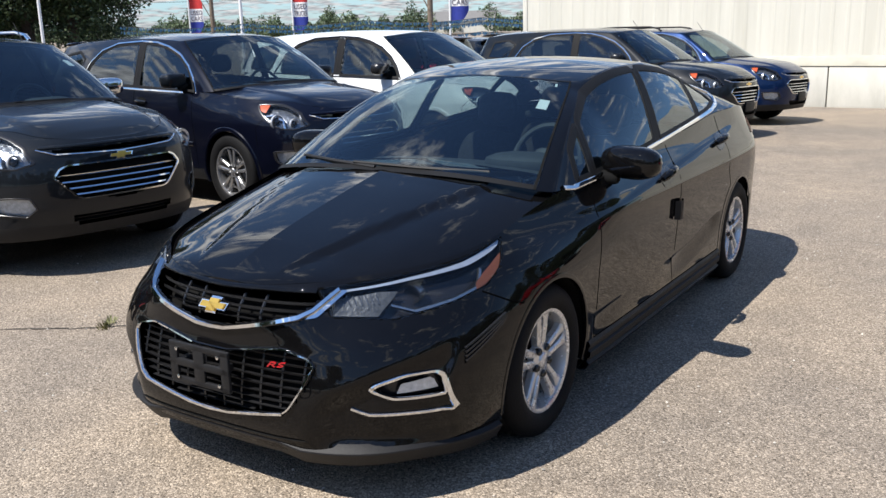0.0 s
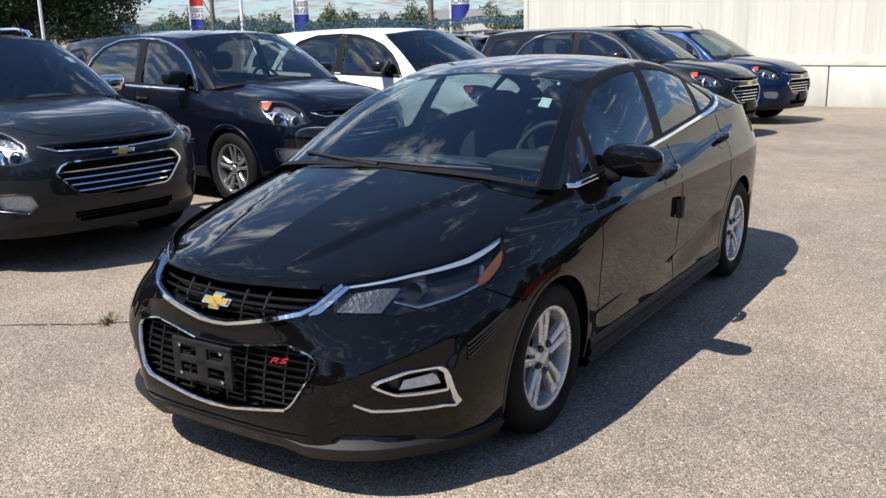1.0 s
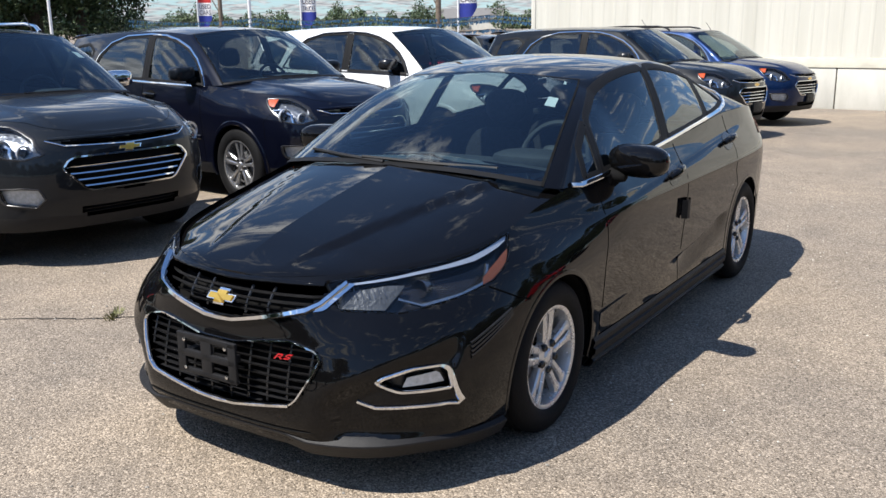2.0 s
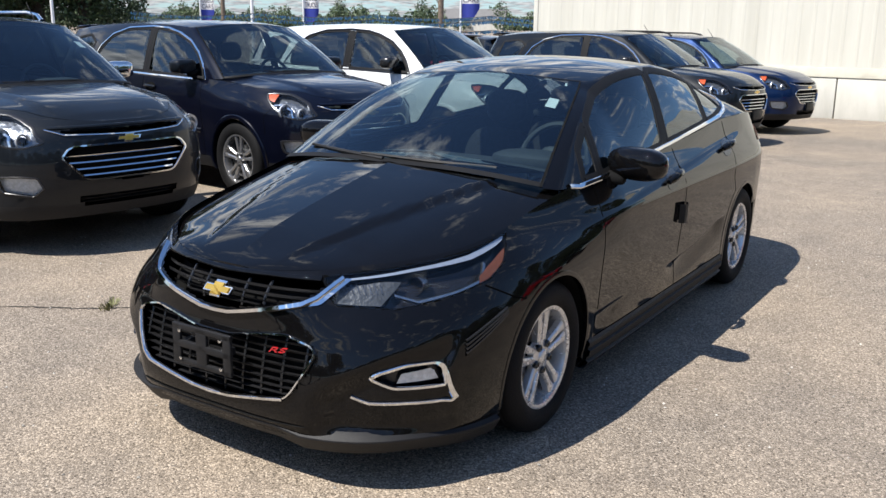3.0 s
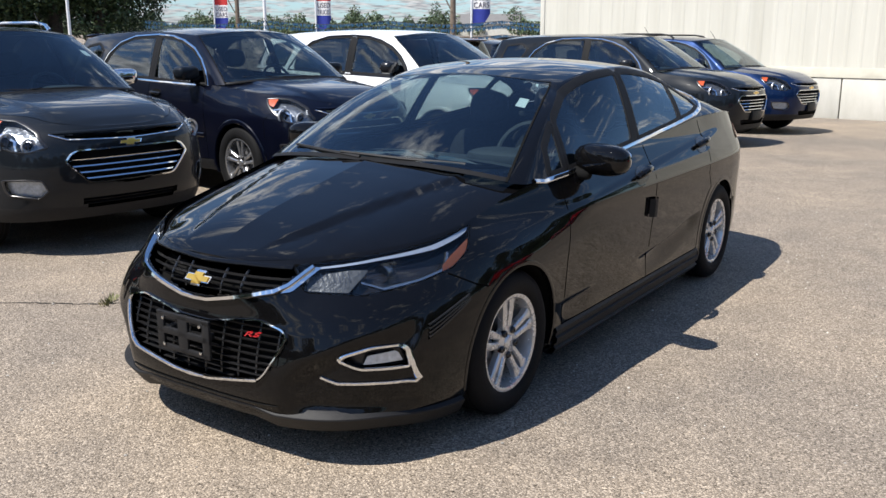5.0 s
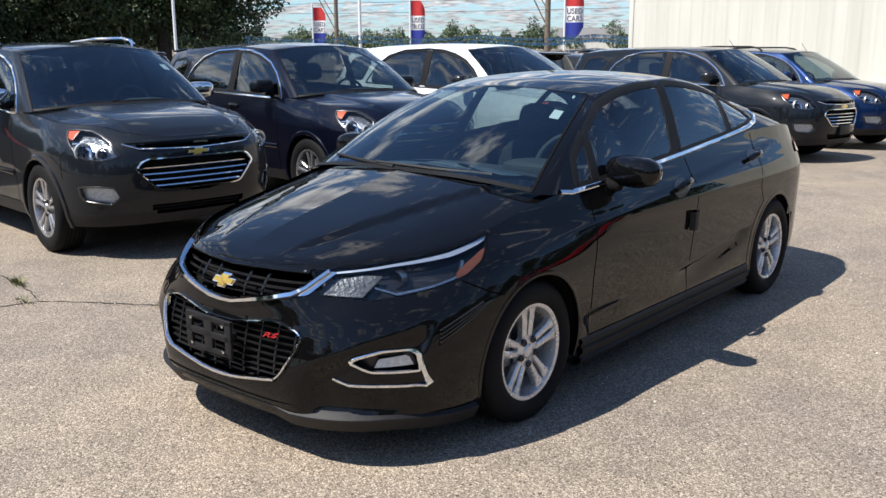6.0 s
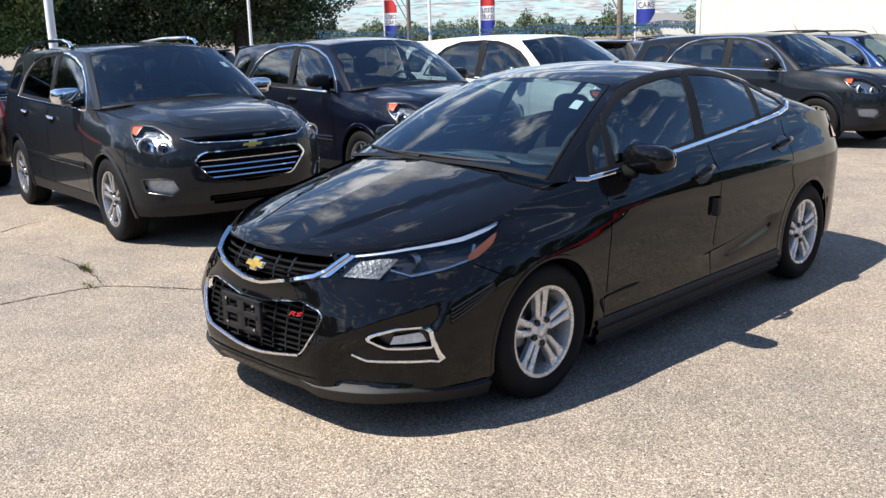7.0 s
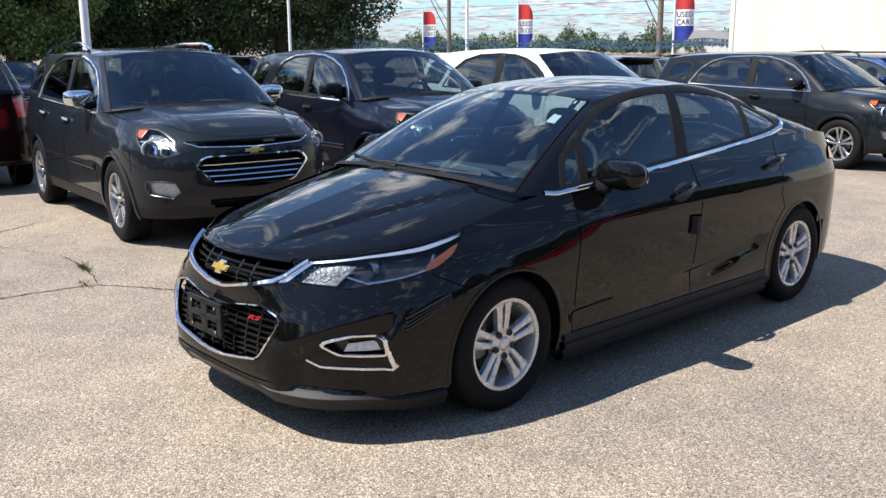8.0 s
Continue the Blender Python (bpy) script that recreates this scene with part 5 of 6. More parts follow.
    part("inspection_paper", bm_grid([[s.house(-0.5 + 1.0 + 0.05 * i, 0.55 + 0.05 * j) - s.hnormal(0.5, 0.55) * 0.004 for j in (-1, 0, 1)] for i in (-1, 0, 1)]), M["paper"], car)
    part("spoiler", bm_blob((1.12, 0.26, 0.05), (0, 3.62, 1.615), 3, 20, 8, (-6, 0, 0)), N["paint"], car)
    part("aerial", bm_tube([(0.42, 1.12, 1.60), (0.42, 1.27, 1.79)], [0.006, 0.003], 6), M["cladding"], car)
    return car, s


def repaint(car, old, fresh):
    for o in car.children_recursive:
        if o.type == "MESH" and o.data.materials and o.data.materials[0] == old:
            o.material_slots[0].link = "OBJECT"
            o.material_slots[0].material = fresh


def roof_rails(car, s, m):
    for k in (1, -1):
        pts = [(k * (s.rw(y) - 0.035), y, s.rail(y) + 0.015 + h) for y, h in ((1.45, 0.0), (1.52, 0.045), (1.7, 0.068), (2.4, 0.075), (3.0, 0.072), (3.2, 0.05), (3.28, 0.0))]
        part("roof_rail", bm_tube(pts, [0.02, 0.017, 0.016, 0.016, 0.016, 0.017, 0.02], 8), m, car, "raised roof rail")


SEDAN, SEDAN_S = build_sedan()
GREY = paint("grey_metallic", (0.0065, 0.0085, 0.0115), 0.0, 0.42)
NAVY = paint("dark_navy_metallic", (0.0022, 0.0030, 0.0085), 0.1, 0.3)
WHITE = paint("white_lacquer", (0.74, 0.75, 0.75), 0.0, 0.3)
BLUE = paint("blue_metallic", (0.003, 0.014, 0.055), 0.4, 0.35)
MAROON = paint("maroon_metallic", (0.012, 0.003, 0.004), 0.4, 0.3)
RED = paint("red_metallic", (0.52, 0.012, 0.018), 0.1, 0.3)
M["mirror_cap"] = mat("bright_mirror_cap", (0.78, 0.79, 0.80), 0.05, 1.0, var=0.03, rough_var=0.02)
SUV, SUV_S = build_suv(GREY)
G2 = "parked sport utility cars"




def on_ground(s, x, y, turn):
    """A car's pose with its wheels on the falling yard."""
    a = radians(turn)
    back, side = Vector((-math.sin(a), math.cos(a), 0)), Vector((math.cos(a), math.sin(a), 0))
    p = Vector((x, y, 0))
    z = lambda q: ground_z(q.x, q.y)
    f, r = (z(p + side * 0.79) + z(p - side * 0.79)) / 2, (z(p + back * s.base + side * 0.79) + z(p + back * s.base - side * 0.79)) / 2
    roll = math.atan2(z(p + back * 1.4 + side * 0.79) - z(p + back * 1.4 - side * 0.79), 1.58)
    return pose(x, y, f, 0, 0, turn) @ pose(0, 0, 0, math.degrees(math.atan2(r - f, s.base)), -math.degrees(roll), 0)


def suv_copy(name_label, x, y, turn, colour, caps=None, category="car"):
    c = copy_thing(SUV, on_ground(SUV_S, x, y, turn))
    tagged(c, name_label, category, G2)
    if colour is not GREY:
        repaint(c, GREY, colour)
    if caps:
        repaint(c, M["mirror_cap"], caps)
    return c


navy = suv_copy("dark navy sport utility car with chrome window trim", -3.79, 3.82, 81.5, NAVY, GREY)
white = suv_copy("white sport utility car with dark windows", -3.2, 6.4, 82.4, WHITE, M["black"])
grey2 = suv_copy("grey sport utility car with black mirrors", -2.1, 10.9, 82, GREY, M["black"])
blue = suv_copy("blue metallic sport utility car with roof rails near the wall", -1.95, 13.75, 81.2, BLUE, BLUE)
suv_copy("maroon sport utility car seen from behind", -11.87, 0.58, 263, MAROON, M["black"])
suv_copy("dark maroon sport utility car in the next row", -12.6, 4.6, 262, MAROON, M["black"])
suv_copy("dark sport utility car parked in the far row", -21.5, 5.2, 84, NAVY, M["black"])
suv_copy("maroon sport utility car with rear spoiler, in the next row", -11.0, 13.0, 262, MAROON, M["black"])
suv_copy("dark grey sport utility car in the next row", -12.6, 17.6, 262, GREY, M["black"])
suv_copy("red sport utility car across the yard", 7.5, 9.0, 270, RED, M["black"])
for o in white.children_recursive:
    if o.name.startswith("window_trim"):
        o.material_slots[0].link = "OBJECT"
        o.material_slots[0].material = M["black"]
SUV.matrix_basis = on_ground(SUV_S, -3.96, 1.16, 83.4)
tagged(SUV, group=G2)
roof_rails(SUV, SUV_S, M["chrome"])
roof_rails(blue, SUV_S, M["cladding"])
for c in (grey2, blue):
    part("plate_bracket", bm_box((0.3, 0.025, 0.14), (0, -0.945, 0.47), 0.006), M["cladding"], c)


# ---- ground ----
bm = bmesh.new()
xs = [-1500, -300, -80, -40] + [-30 + 0.75 * i for i in range(81)] + [40, 80, 300, 1500]
vv = [[bm.verts.new((x, y, ground_z(x, y))) for x in xs] for y in xs]
for a in range(len(xs) - 1):
    for b in range(len(xs) - 1):
        bm.faces.new((vv[a][b], vv[a][b + 1], vv[a + 1][b + 1], vv[a + 1][b]))
tagged(part("ground", bm, GROUND), "worn tan-grey asphalt yard with stones and cracks", "ground", kind="structure")

# ---- pale building with metal siding on a concrete base ----
SIDING = mat("cream_siding", (0.52, 0.505, 0.435), 0.55, scale=1.2, color2=(0.64, 0.625, 0.55), rough_var=0.1)
CONC = mat("painted_concrete", (0.50, 0.49, 0.43), 0.8, color2=(0.60, 0.585, 0.525), scale=3.0, bump=0.2, bump_scale=40)
def streaked(m, across, along):
    """Stretches a material's stains into runs down the wall."""
    n, l = m.node_tree.nodes, m.node_tree.links
    src = next(q for q in n if q.type == "TEX_COORD")
    mp = n.new("ShaderNodeMapping")
    mp.inputs["Scale"].default_value = (across, across, along)
    l.new(src.outputs["Object"], mp.inputs["Vector"])
    for q in n:
        if q.type == "TEX_NOISE":
            l.new(mp.outputs[0], q.inputs["Vector"])


streaked(SIDING, 1.6, 0.10)
streaked(CONC, 1.2, 0.35)
bld = tagged(new("wall_north"), "long cream metal-clad building wall on a painted concrete base", "building", kind="structure")
WX0, WX1, WY, WZ = -8.80, 8.2, 18.2, -0.30
bm = bmesh.new()
rows = []
x = WX0
prof = []
while x < WX1:
    for dx, dy in ((0.0, 0.0), (0.02, -0.005), (0.07, -0.005), (0.09, 0.0)):
        prof.append((x + dx, WY + dy))
    x += 0.305
prof.append((WX1, WY))
bm_grid([[Vector((a, b, z + WZ)) for a, b in prof] for z in (1.09, 3.0, 4.6)], bm=bm)
part("siding", bm, SIDING, bld, "vertical ribbed cream siding", flat=True)
part("core", bm_box((WX1 - WX0, 16.0, 4.6), ((WX0 + WX1) / 2, WY + 8.012, 1.998)), SIDING, bld, flat=True)
part("base_backing", bm_box((WX1 - WX0, 0.06, 0.97), ((WX0 + WX1) / 2, WY - 0.05, 0.08)), mat("dark_joint", (0.03, 0.028, 0.025), 0.9, var=0.3), bld)
x = WX0 + 0.03
while x < WX1:
    L = min(2.45, WX1 - x)
    part("base_panel", bm_box((L - 0.025, 0.16, 0.985), (x + L / 2, WY - 0.07, 0.085), 0.012), CONC, bld)
    x += L
part("base_cap", bm_grid([[Vector((WX0 + (WX1 - WX0) * i / 34, y, z)) for y, z in ((WY - 0.145, 0.588), (WY - 0.166, 0.592), (WY - 0.166, 0.606), (WY - 0.05, 0.79), (WY - 0.008, 0.802))] for i in range(35)]), mat("weathered_cap", (0.36, 0.34, 0.275), 0.75, color2=(0.47, 0.45, 0.37), scale=2.5, bump=0.2), bld, "weathered tan ledge over the base")
part("corner_trim", bm_box((0.12, 0.12, 4.62), (WX0 - 0.02, WY + 0.03, 2.0), 0.01), SIDING, bld)

# ---- trees ----
BARK = mat("bark", (0.06, 0.045, 0.035), 0.9, var=0.4, scale=6, bump=0.6, bump_scale=14)
LEAF = mat("leaves", (0.016, 0.030, 0.010), 0.6, color2=(0.050, 0.082, 0.022), scale=0.5, island=0.5)
# paler leaves: sunlight on the left-hand trees is put into the colour
LEAF_SUNLIT = mat("sunlit_leaves", (0.060, 0.095, 0.020), 0.55, color2=(0.16, 0.21, 0.05), scale=0.6, island=0.45)
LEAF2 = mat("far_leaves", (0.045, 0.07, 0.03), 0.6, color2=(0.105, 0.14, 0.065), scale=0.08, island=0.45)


def leaves(verts, faces, rng, c, rad, count, size):
    """Scatters small four-sided leaves through a shell round c."""
    def units():
        q = rng.normal(size=(count, 3))
        return q / np.linalg.norm(q, axis=1, keepdims=True)
    p = np.asarray(c) + units() * np.asarray(rad) * (rng.uniform(0.45, 1.05, (count, 1)) ** 0.6)
    a = units()
    b = np.cross(a, units())
    b /= np.linalg.norm(b, axis=1, keepdims=True)
    q = size * rng.uniform(0.5, 1.2, (count, 1))
    i = sum(len(v) for v in verts)
    verts.append(np.stack([p - a * q, p - b * q * 0.55, p + a * q, p + b * q * 0.55], 1).reshape(-1, 3))
    faces.append((np.arange(count)[:, None] * 4 + np.arange(4) + i))


def tree_parts(seed, h, spread, lobes=44, per=900, size=0.13):
    rng = np.random.default_rng(seed)
    bm = bmesh.new()
    bm_tube([(0, 0, 0), (0.1, 0, h * 0.2), (0.0, 0.15, h * 0.45), (0.2, 0.1, h * 0.8)], [h * 0.028, h * 0.022, h * 0.016, h * 0.005], 10, bm)
    verts, faces = [], []
    for i in range(lobes):
        a = rng.uniform(0, 2 * PI)
        q = rng.uniform(0.16, 1.0)
        rr = spread * math.sqrt(max(0.05, 1 - (2 * q - 0.95) ** 2)) * rng.uniform(0.35, 0.85)
        c = np.array([rr * math.cos(a), rr * math.sin(a), h * (0.08 + 0.86 * q)])
        if i % 2 == 0:
            bm_tube([(0, 0.05, h * min(0.6, 0.1 + 0.5 * q)), tuple(c * np.array([0.5, 0.5, 0.97])), tuple(c)], [h * 0.010, h * 0.006, h * 0.002], 6, bm)
        rad = spread * rng.uniform(0.26, 0.42) * np.array([1, 1, 0.8])
        leaves(verts, faces, rng, c, rad, per, size)
    return bm, verts, faces


def leaf_mesh(name, verts, faces, m):
    me = bpy.data.meshes.new(name)
    me.from_pydata(np.concatenate(verts), [], np.concatenate(faces))
    me.materials.append(m)
    return me


def tree(seed, h, spread, label, leaf):
    t = thing("tree", label, "tree", "trees behind the yard")
    bm, v, f = tree_parts(seed, h, spread)
    part("trunk", bm, BARK, t)
    c = new("crown", leaf_mesh("crown", v, f, leaf))
    c.parent = t
    return t


proto = [tree(11 + i, 11.5 + 1.5 * i, 5.2 + 0.3 * i, "tall broad-leaved tree with dense dark green crown", LEAF) for i in range(3)]
proto.append(tree(29, 11.0, 5.0, "broad-leaved tree with light green crown, sunlight put into the leaf colour", LEAF_SUNLIT))
spots = [(-52 - 2.6 * i + 0.8 * math.sin(i * 7), 66 + 5 * math.sin(i * 3.1) - 0.3 * i, i % 3, i * 77) for i in range(1, 20)]
spots += [(-52.5 - 3.6 * i, 80 + 3 * math.sin(i * 2.3), (i + 1) % 3, i * 51) for i in range(1, 14)]
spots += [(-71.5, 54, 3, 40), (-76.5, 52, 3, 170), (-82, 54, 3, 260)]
stood = set()
for az, d, k, turn in spots:
    x, y = 3.58 + d * math.sin(radians(az - 1.2)), -2.87 + d * math.cos(radians(az - 1.2))
    m = pose(x, y, -0.38, 0, 0, turn)
    if k in stood:
        copy_thing(proto[k], m)
    else:
        proto[k].matrix_basis = m
        stood.add(k)

# unseen trees along the far sides of the yard, added to darken reflections
for i in range(26):
    a = radians(28 + 8.6 * i + 3 * math.sin(i * 5.3))
    d = 44 + 6 * math.sin(i * 2.9)
    x, y = 1.5 + d * math.sin(a), -1.0 + d * math.cos(a)
    copy_thing(proto[i % 3], pose(x, y, -0.38, 0, 0, i * 67))

# far woods, past counting
rng = np.random.default_rng(5)
v, f = [], []
for i in range(260):
    az = radians(-58 + 36 * i / 259 + rng.uniform(-0.25, 0.25))
    d = rng.uniform(190, 235)
    swell = 0.5 + 0.35 * math.sin(i * 0.19 + 1) + 0.25 * math.sin(i * 0.53 + 2)
    h = rng.uniform(1.6, 4.2) * (0.45 + 0.75 * max(0.0, swell))
    c = np.array([2.8 + d * math.sin(az), -3 + d * math.cos(az), h * 0.5 + 0.2])
    leaves(v, f, rng, c, np.array([2.4, 2.4, h * 0.55]), 230, 0.34)
    leaves(v, f, rng, c + np.array([rng.uniform(-1, 1), 0, h * 0.4]), np.array([1.1, 1.1, h * 0.5]), 110, 0.28)
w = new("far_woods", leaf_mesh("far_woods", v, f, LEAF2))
tagged(w, "distant line of mixed green trees along the horizon", "woods", kind="stuff")

# grey-roofed house among the far trees
hs = thing("house", "small pale house with a low grey roof among trees", "house")
ROOF = mat("grey_shingle", (0.15, 0.145, 0.14), 0.85, var=0.2, scale=4)
hb = bmesh.new()
bm_grid([[Vector((x, y, z)) for x in (-7, 7)] for y, z in ((-4.4, 2.4), (0, 4.6), (4.4, 2.4))], bm=hb)
part("roof", hb, ROOF, hs, flat=True)
part("wall", bm_box((13, 8, 2.5), (0, 0, 1.25)), CONC, hs, flat=True)
hs.matrix_basis = pose(2.8 + 205 * math.sin(radians(-31.6)), -3 + 205 * math.cos(radians(-31.6)), 0.0, 0, 0, 25)

# ---- poles, flags, wires ----
POLE = mat("white_painted_steel", (0.72, 0.73, 0.74), 0.4, var=0.06, scale=3)
WOOD = mat("weathered_pole_wood", (0.16, 0.125, 0.095), 0.9, var=0.3, scale=5, bump=0.4, bump_scale=20)
WIRE = mat("dark_cable", (0.03, 0.03, 0.03), 0.7, var=0.1)
F_RED = mat("red_flag_cloth", (0.50, 0.03, 0.03), 0.8, var=0.12, scale=5)
F_WHITE = mat("white_flag_cloth", (0.80, 0.79, 0.78), 0.8, var=0.06, scale=5)
F_BLUE = mat("blue_flag_cloth", (0.02, 0.035, 0.26), 0.8, var=0.12, scale=5)
F_INK = mat("dark_flag_print", (0.04, 0.03, 0.06), 0.8, var=0.1)


def spot(az, d):
    return 3.58 + d * math.sin(radians(az)), -2.87 + d * math.cos(radians(az))


for az, d, r, hgt in ((-68.6, 19.5, 0.085, 9.0), (-57.0, 52, 0.085, 9.5), (-46.2, 46, 0.085, 9.5)):
    p = thing("light_pole", "white painted steel light pole", "pole", "light poles")
    part("shaft", bm_tube([(0, 0, 0), (0, 0, hgt)], [r, r * 0.75], 12), POLE, p)
    part("foot", bm_tube([(0, 0, 0), (0, 0, 0.5)], [0.22, 0.2], 14), CONC, p)
    part("lamp_head", bm_box((0.9, 0.3, 0.16), (0.4, 0, hgt), 0.03), POLE, p)
    x, y = spot(az, d)
    p.matrix_basis = pose(x, y, ground_z(x, y), 0, 0, 40)


def flag(az, d, lines, low, width, tall, wave):
    t = thing("flag", "red white and blue vertical advertising flag on a white pole", "flag", "advertising flags")
    part("pole", bm_tube([(0, 0, 0), (0, 0, low + tall + 0.25)], 0.045, 10), POLE, t)

    def cloth(a, z):
        q = a / width
        return Vector((0.05 + a, 0.10 * math.sin(5 * q + wave) * q, z))
    for nm, z0, z1, m in (("blue_field", 0.0, 0.34, F_BLUE), ("white_field", 0.34, 0.66, F_WHITE), ("red_field", 0.66, 1.0, F_RED)):
        rows = []
        for i in range(9):
            z = low + tall * (z0 + (z1 - z0) * i / 8)
            cut = 1.0 if z0 > 0 else min(1.0, 0.35 + 0.65 * math.sqrt(max(0, i / 6)))
            if z1 == 1.0:
                cut = 1 - 0.35 * (i / 8) ** 3
            rows.append([cloth(width * cut * j / 10, z) for j in range(11)])
        part(nm, bm_grid(rows), m, t, angle=80)
    for k, word in enumerate(lines):
        cu = bpy.data.curves.new("words", "FONT")
        cu.body, cu.size, cu.align_x, cu.extrude = word, tall * 0.155, "CENTER", 0.003
        tmp = new("tmp_words", cu)
        me = bpy.data.meshes.new_from_object(tmp.evaluated_get(bpy.context.evaluated_depsgraph_get()))
        bpy.data.objects.remove(tmp)
        wide = max(q.co.x for q in me.vertices) - min(q.co.x for q in me.vertices)
        for q in me.vertices:
            c = cloth(width * 0.5 + q.co.x * width * 0.86 / wide, low + tall * (0.515 - 0.15 * k) + q.co.y)
            q.co = Vector((c.x, c.y - 0.012 + q.co.z, c.z))
        me.materials.clear()
        me.materials.append(F_INK)
        o = new("words", me)
        o.parent = t
    x, y = spot(az, d)
    t.matrix_basis = pose(x, y, ground_z(x, y), 0, 0, -az)
    return t


flag(-48.9, 58, ("USED", "CARS"), 1.8, 0.75, 2.3, 0.0)
flag(-43.1, 50, ("USED", "TRUCKS"), 1.85, 0.75, 2.3, 1.2)
flag(-33.8, 45, ("USED", "CARS"), 2.1, 0.85, 2.3, 2.0)

for az, d, hgt, brace in ((-47.3, 84, 11, 1), (-34.6, 62, 11, 1)):
    p = thing("utility_pole", "weathered wooden utility pole with crossarm and brace wire", "pole", "utility poles")
    part("shaft", bm_tube([(0, 0, 0), (0, 0, hgt)], [0.20, 0.15], 12), WOOD, p)
    part("crossarm", bm_box((2.4, 0.12, 0.14), (0, 0.1, hgt - 0.8), 0.01), WOOD, p)
    part("guy_wire", bm_tube([(0, 0, 2.9), (-1.9, 0, hgt * 0.6)], 0.05, 6), WOOD, p)
    part("guy_wire", bm_tube([(0, 0, 4.0), (-1.6, 0, hgt * 0.6)], 0.04, 6), WOOD, p)
    x, y = spot(az, d)
    p.matrix_basis = pose(x, y, ground_z(x, y), 0, 0, -az)

# overhead cables
for i, (z, sag) in enumerate(((3.9, 0.5), (4.7, 0.6), (5.6, 0.6), (6.6, 0.7), (7.5, 0.7), (8.6, 0.8))):
    t = thing("overhead_cable", "thin dark overhead cable between utility poles", "cable", "overhead cables")
    pts = []
    a, b = Vector((*spot(-70, 120), z + 1.5)), Vector((*spot(-22, 55), z - 0.3))
    for j in range(25):
        q = j / 24
        pts.append(a + (b - a) * q - Vector((0, 0, sag * 4 * q * (1 - q))))
    part("strand", bm_tube(pts, 0.016, 5), WIRE, t)

# blue pennant strings
P_BLUE = mat("blue_pennant_foil", (0.02, 0.075, 0.15), 0.4, var=0.3, scale=20)
rng = np.random.default_rng(9)
for z0, d in ((1.75, 40), (1.35, 40), (1.95, 43)):
    t = thing("pennant_string", "string of small blue metallic pennants", "pennants", "pennant strings", "stuff")
    pts, bm = [], bmesh.new()
    for j in range(121):
        q = j / 120
        az = -53 + 28 * q
        s = abs(math.sin(q * PI * 4))
        pts.append(Vector((*spot(az, d), z0 - 0.16 * s)))
    part("cord", bm_tube(pts, 0.012, 4), WIRE, t)
    for p in pts:
        for _ in range(5):
            c = p + Vector((rng.uniform(-0.12, 0.12), rng.uniform(-0.12, 0.12), 0))
            L, w_, tw = rng.uniform(0.06, 0.16), 0.03, rng.uniform(-0.06, 0.06)
            bm.faces.new([bm.verts.new(c + Vector(q)) for q in ((-w_, 0.02, 0), (w_, -0.02, 0), (tw + w_, 0, -L), (tw - w_, 0, -L))])
    part("pennant", bm, P_BLUE, t, flat=True)


# ---- cracks, weeds and loose stones on the yard ----
CRACK = mat("crack_filling", (0.055, 0.05, 0.044), 0.95, var=0.4, scale=30, spec=0.1)
GRASS = mat("weed_blades", (0.12, 0.13, 0.05), 0.7, color2=(0.25, 0.23, 0.11), scale=9, island=0.4)
STONE = mat("loose_stone", (0.26, 0.24, 0.21), 0.85, color2=(0.50, 0.47, 0.42), scale=2.0, island=0.5)
rng = np.random.default_rng(21)


def crack(pts, wide):
    c = thing("crack", "thin irregular crack in the asphalt filled with dirt", "crack", "cracks in the asphalt")
    fine = []
    for (x0, y0), (x1, y1) in zip(pts, pts[1:]):
        k = max(2, int(math.hypot(x1 - x0, y1 - y0) / 0.035))
        for i in range(k):
            fine.append((x0 + (x1 - x0) * i / k + rng.normal(0, 0.007), y0 + (y1 - y0) * i / k + rng.normal(0, 0.007)))
    fine.append(pts[-1])
    rows = []
    for i, (x, y) in enumerate(fine):
        a, b = fine[max(0, i - 1)], fine[min(len(fine) - 1, i + 1)]
        t = Vector((b[0] - a[0], b[1] - a[1])).normalized()
        w = wide * rng.uniform(0.35, 1.2) * min(1, 0.3 + 8 * min(i, len(fine) - 1 - i) / len(fine))
        rows.append([Vector((x - t.y * s * w, y + t.x * s * w, ground_z(x, y) + 0.004)) for s in (-0.5, 0.5)])
    part("filling", bm_grid(rows), CRACK, c, flat=True)


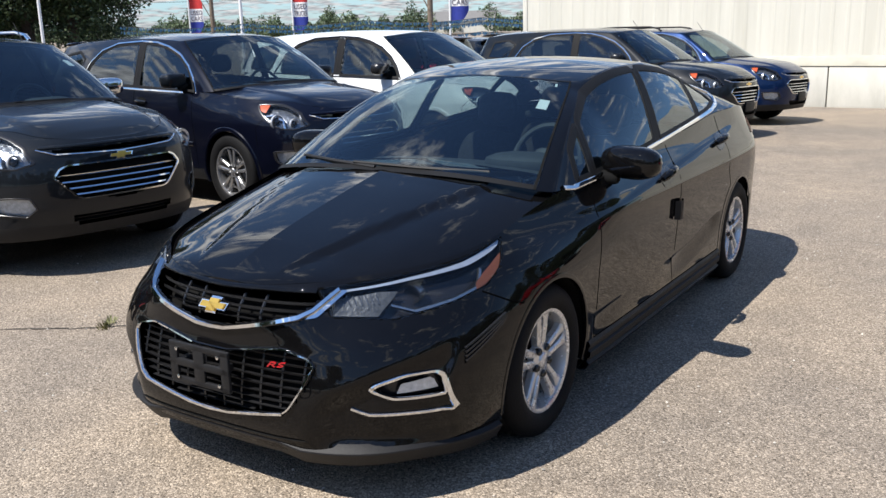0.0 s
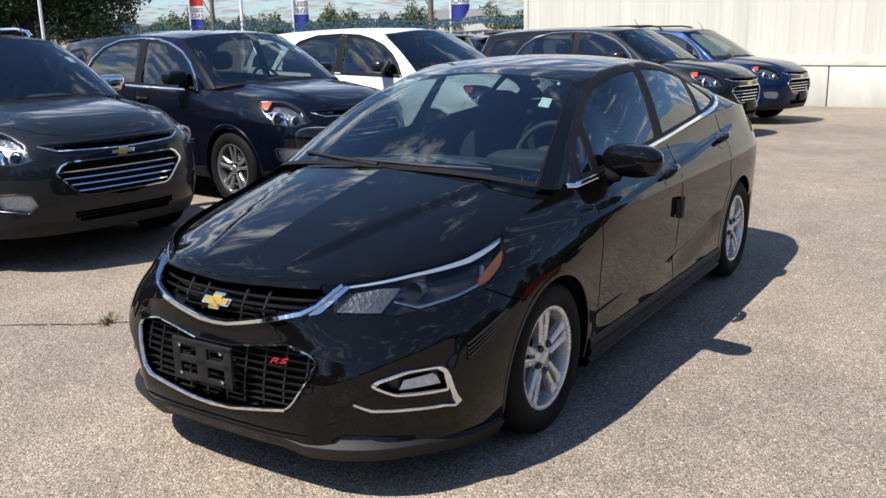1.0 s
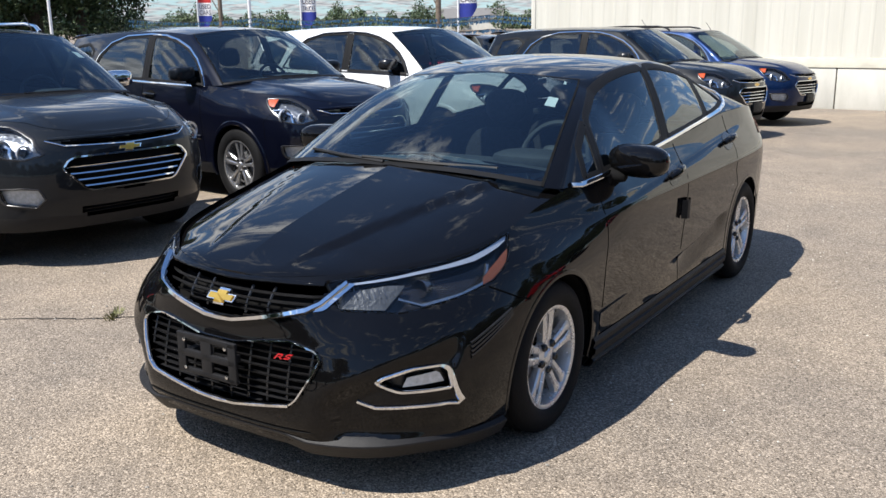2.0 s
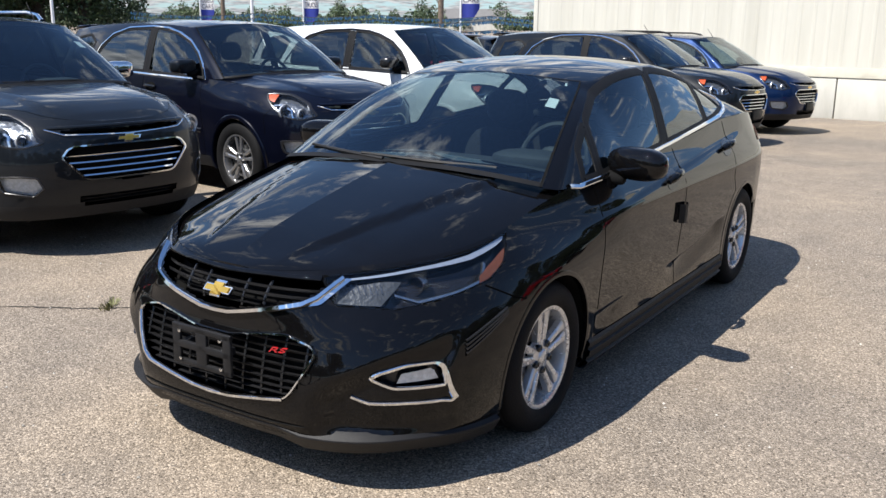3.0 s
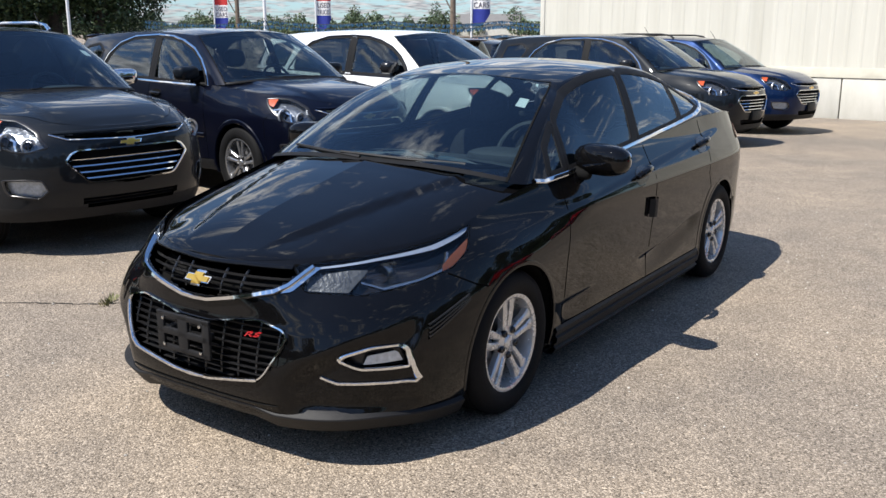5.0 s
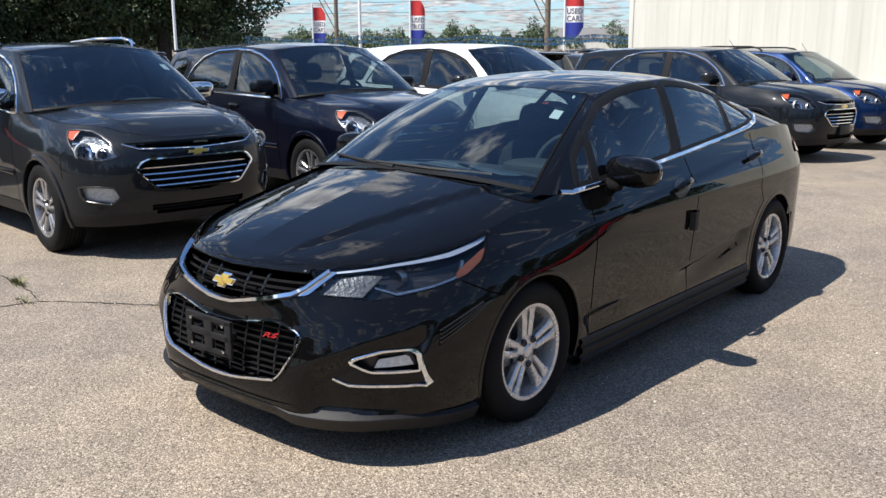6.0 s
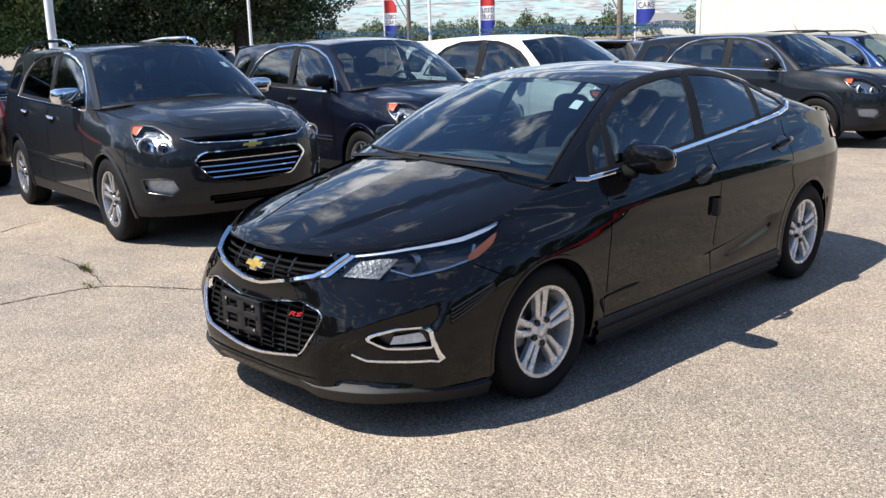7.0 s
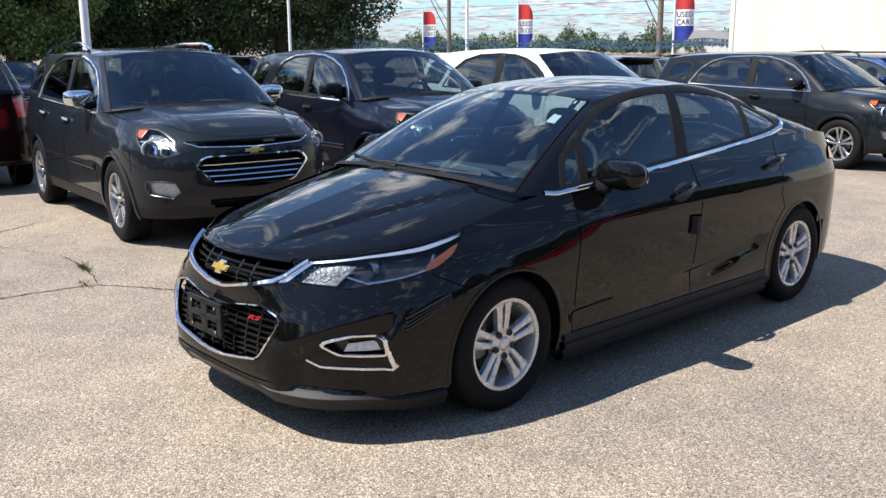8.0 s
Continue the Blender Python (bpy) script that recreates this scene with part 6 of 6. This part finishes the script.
crack([(-2.75, -1.75), (-2.80, -1.16), (-2.78, -0.92), (-2.76, -0.70), (-2.70, -0.48), (-2.45, -0.30), (-2.10, -0.10), (-1.9, 0.07), (-1.55, 0.25), (-1.1, 0.33)], 0.016)
crack([(-3.84, -0.33), (-3.55, -0.33), (-3.31, -0.36), (-3.0, -0.40), (-2.70, -0.48)], 0.014)
crack([(-5.05, -0.75), (-5.33, -0.26), (-5.52, 0.04), (-5.6, 0.3)], 0.018)
crack([(-4.6, -0.62), (-4.2, -0.45), (-3.84, -0.33)], 0.008)


def weed(x, y, count, tall):
    w = thing("weed", "small dry green weed growing from a crack", "weed", "weeds in the cracks")
    bm = bmesh.new()
    for _ in range(count):
        a, r, h = rng.uniform(0, 2 * PI), rng.uniform(0, 0.07), tall * rng.uniform(0.4, 1.1)
        p = Vector((r * math.cos(a) * 1.6, r * math.sin(a) * 0.6, 0))
        d = Vector((math.cos(a), math.sin(a), 0)) * h * rng.uniform(0.2, 0.9)
        s = Vector((-math.sin(a), math.cos(a), 0)) * 0.004
        bm.faces.new([bm.verts.new(q) for q in (p - s, p + s, p + d * 0.5 + s + Vector((0, 0, h * 0.7)), p + d + Vector((0, 0, h)))])
    part("tuft", bm, GRASS, w, flat=True)
    tagged(w, kind="stuff")
    w.matrix_basis = pose(x, y, ground_z(x, y) + 0.002, 0, 0, rng.uniform(0, 360))


weed(-3.24, -0.36, 70, 0.05)
weed(-2.0, 0.02, 80, 0.035)
weed(-2.74, -0.55, 35, 0.03)

# stones, past counting
v, f = [], []
for _ in range(2600):
    x, y = rng.uniform(-6, 4.5), rng.uniform(-2.6, 9)
    s = 0.0035 + 0.006 * rng.random() ** 3
    i = len(v)
    z = ground_z(x, y)
    o = rng.uniform(0.6, 1.3, 6)
    for k, q in enumerate(((s, 0, 0.3 * s), (0, s, 0.3 * s), (-s, 0, 0.3 * s), (0, -s, 0.3 * s), (0, 0, s), (0, 0, -0.2 * s))):
        v.append((x + q[0] * o[k], y + q[1] * o[k], z + q[2] * o[k]))
    for a, b in ((0, 1), (1, 2), (2, 3), (3, 0)):
        f += [(i + a, i + b, i + 4), (i + b, i + a, i + 5)]
me = bpy.data.meshes.new("loose_stones")
me.from_pydata(v, [], f)
me.materials.append(STONE)
tagged(new("loose_stones", me), "scattered small pale stones on the asphalt", "gravel", kind="stuff")
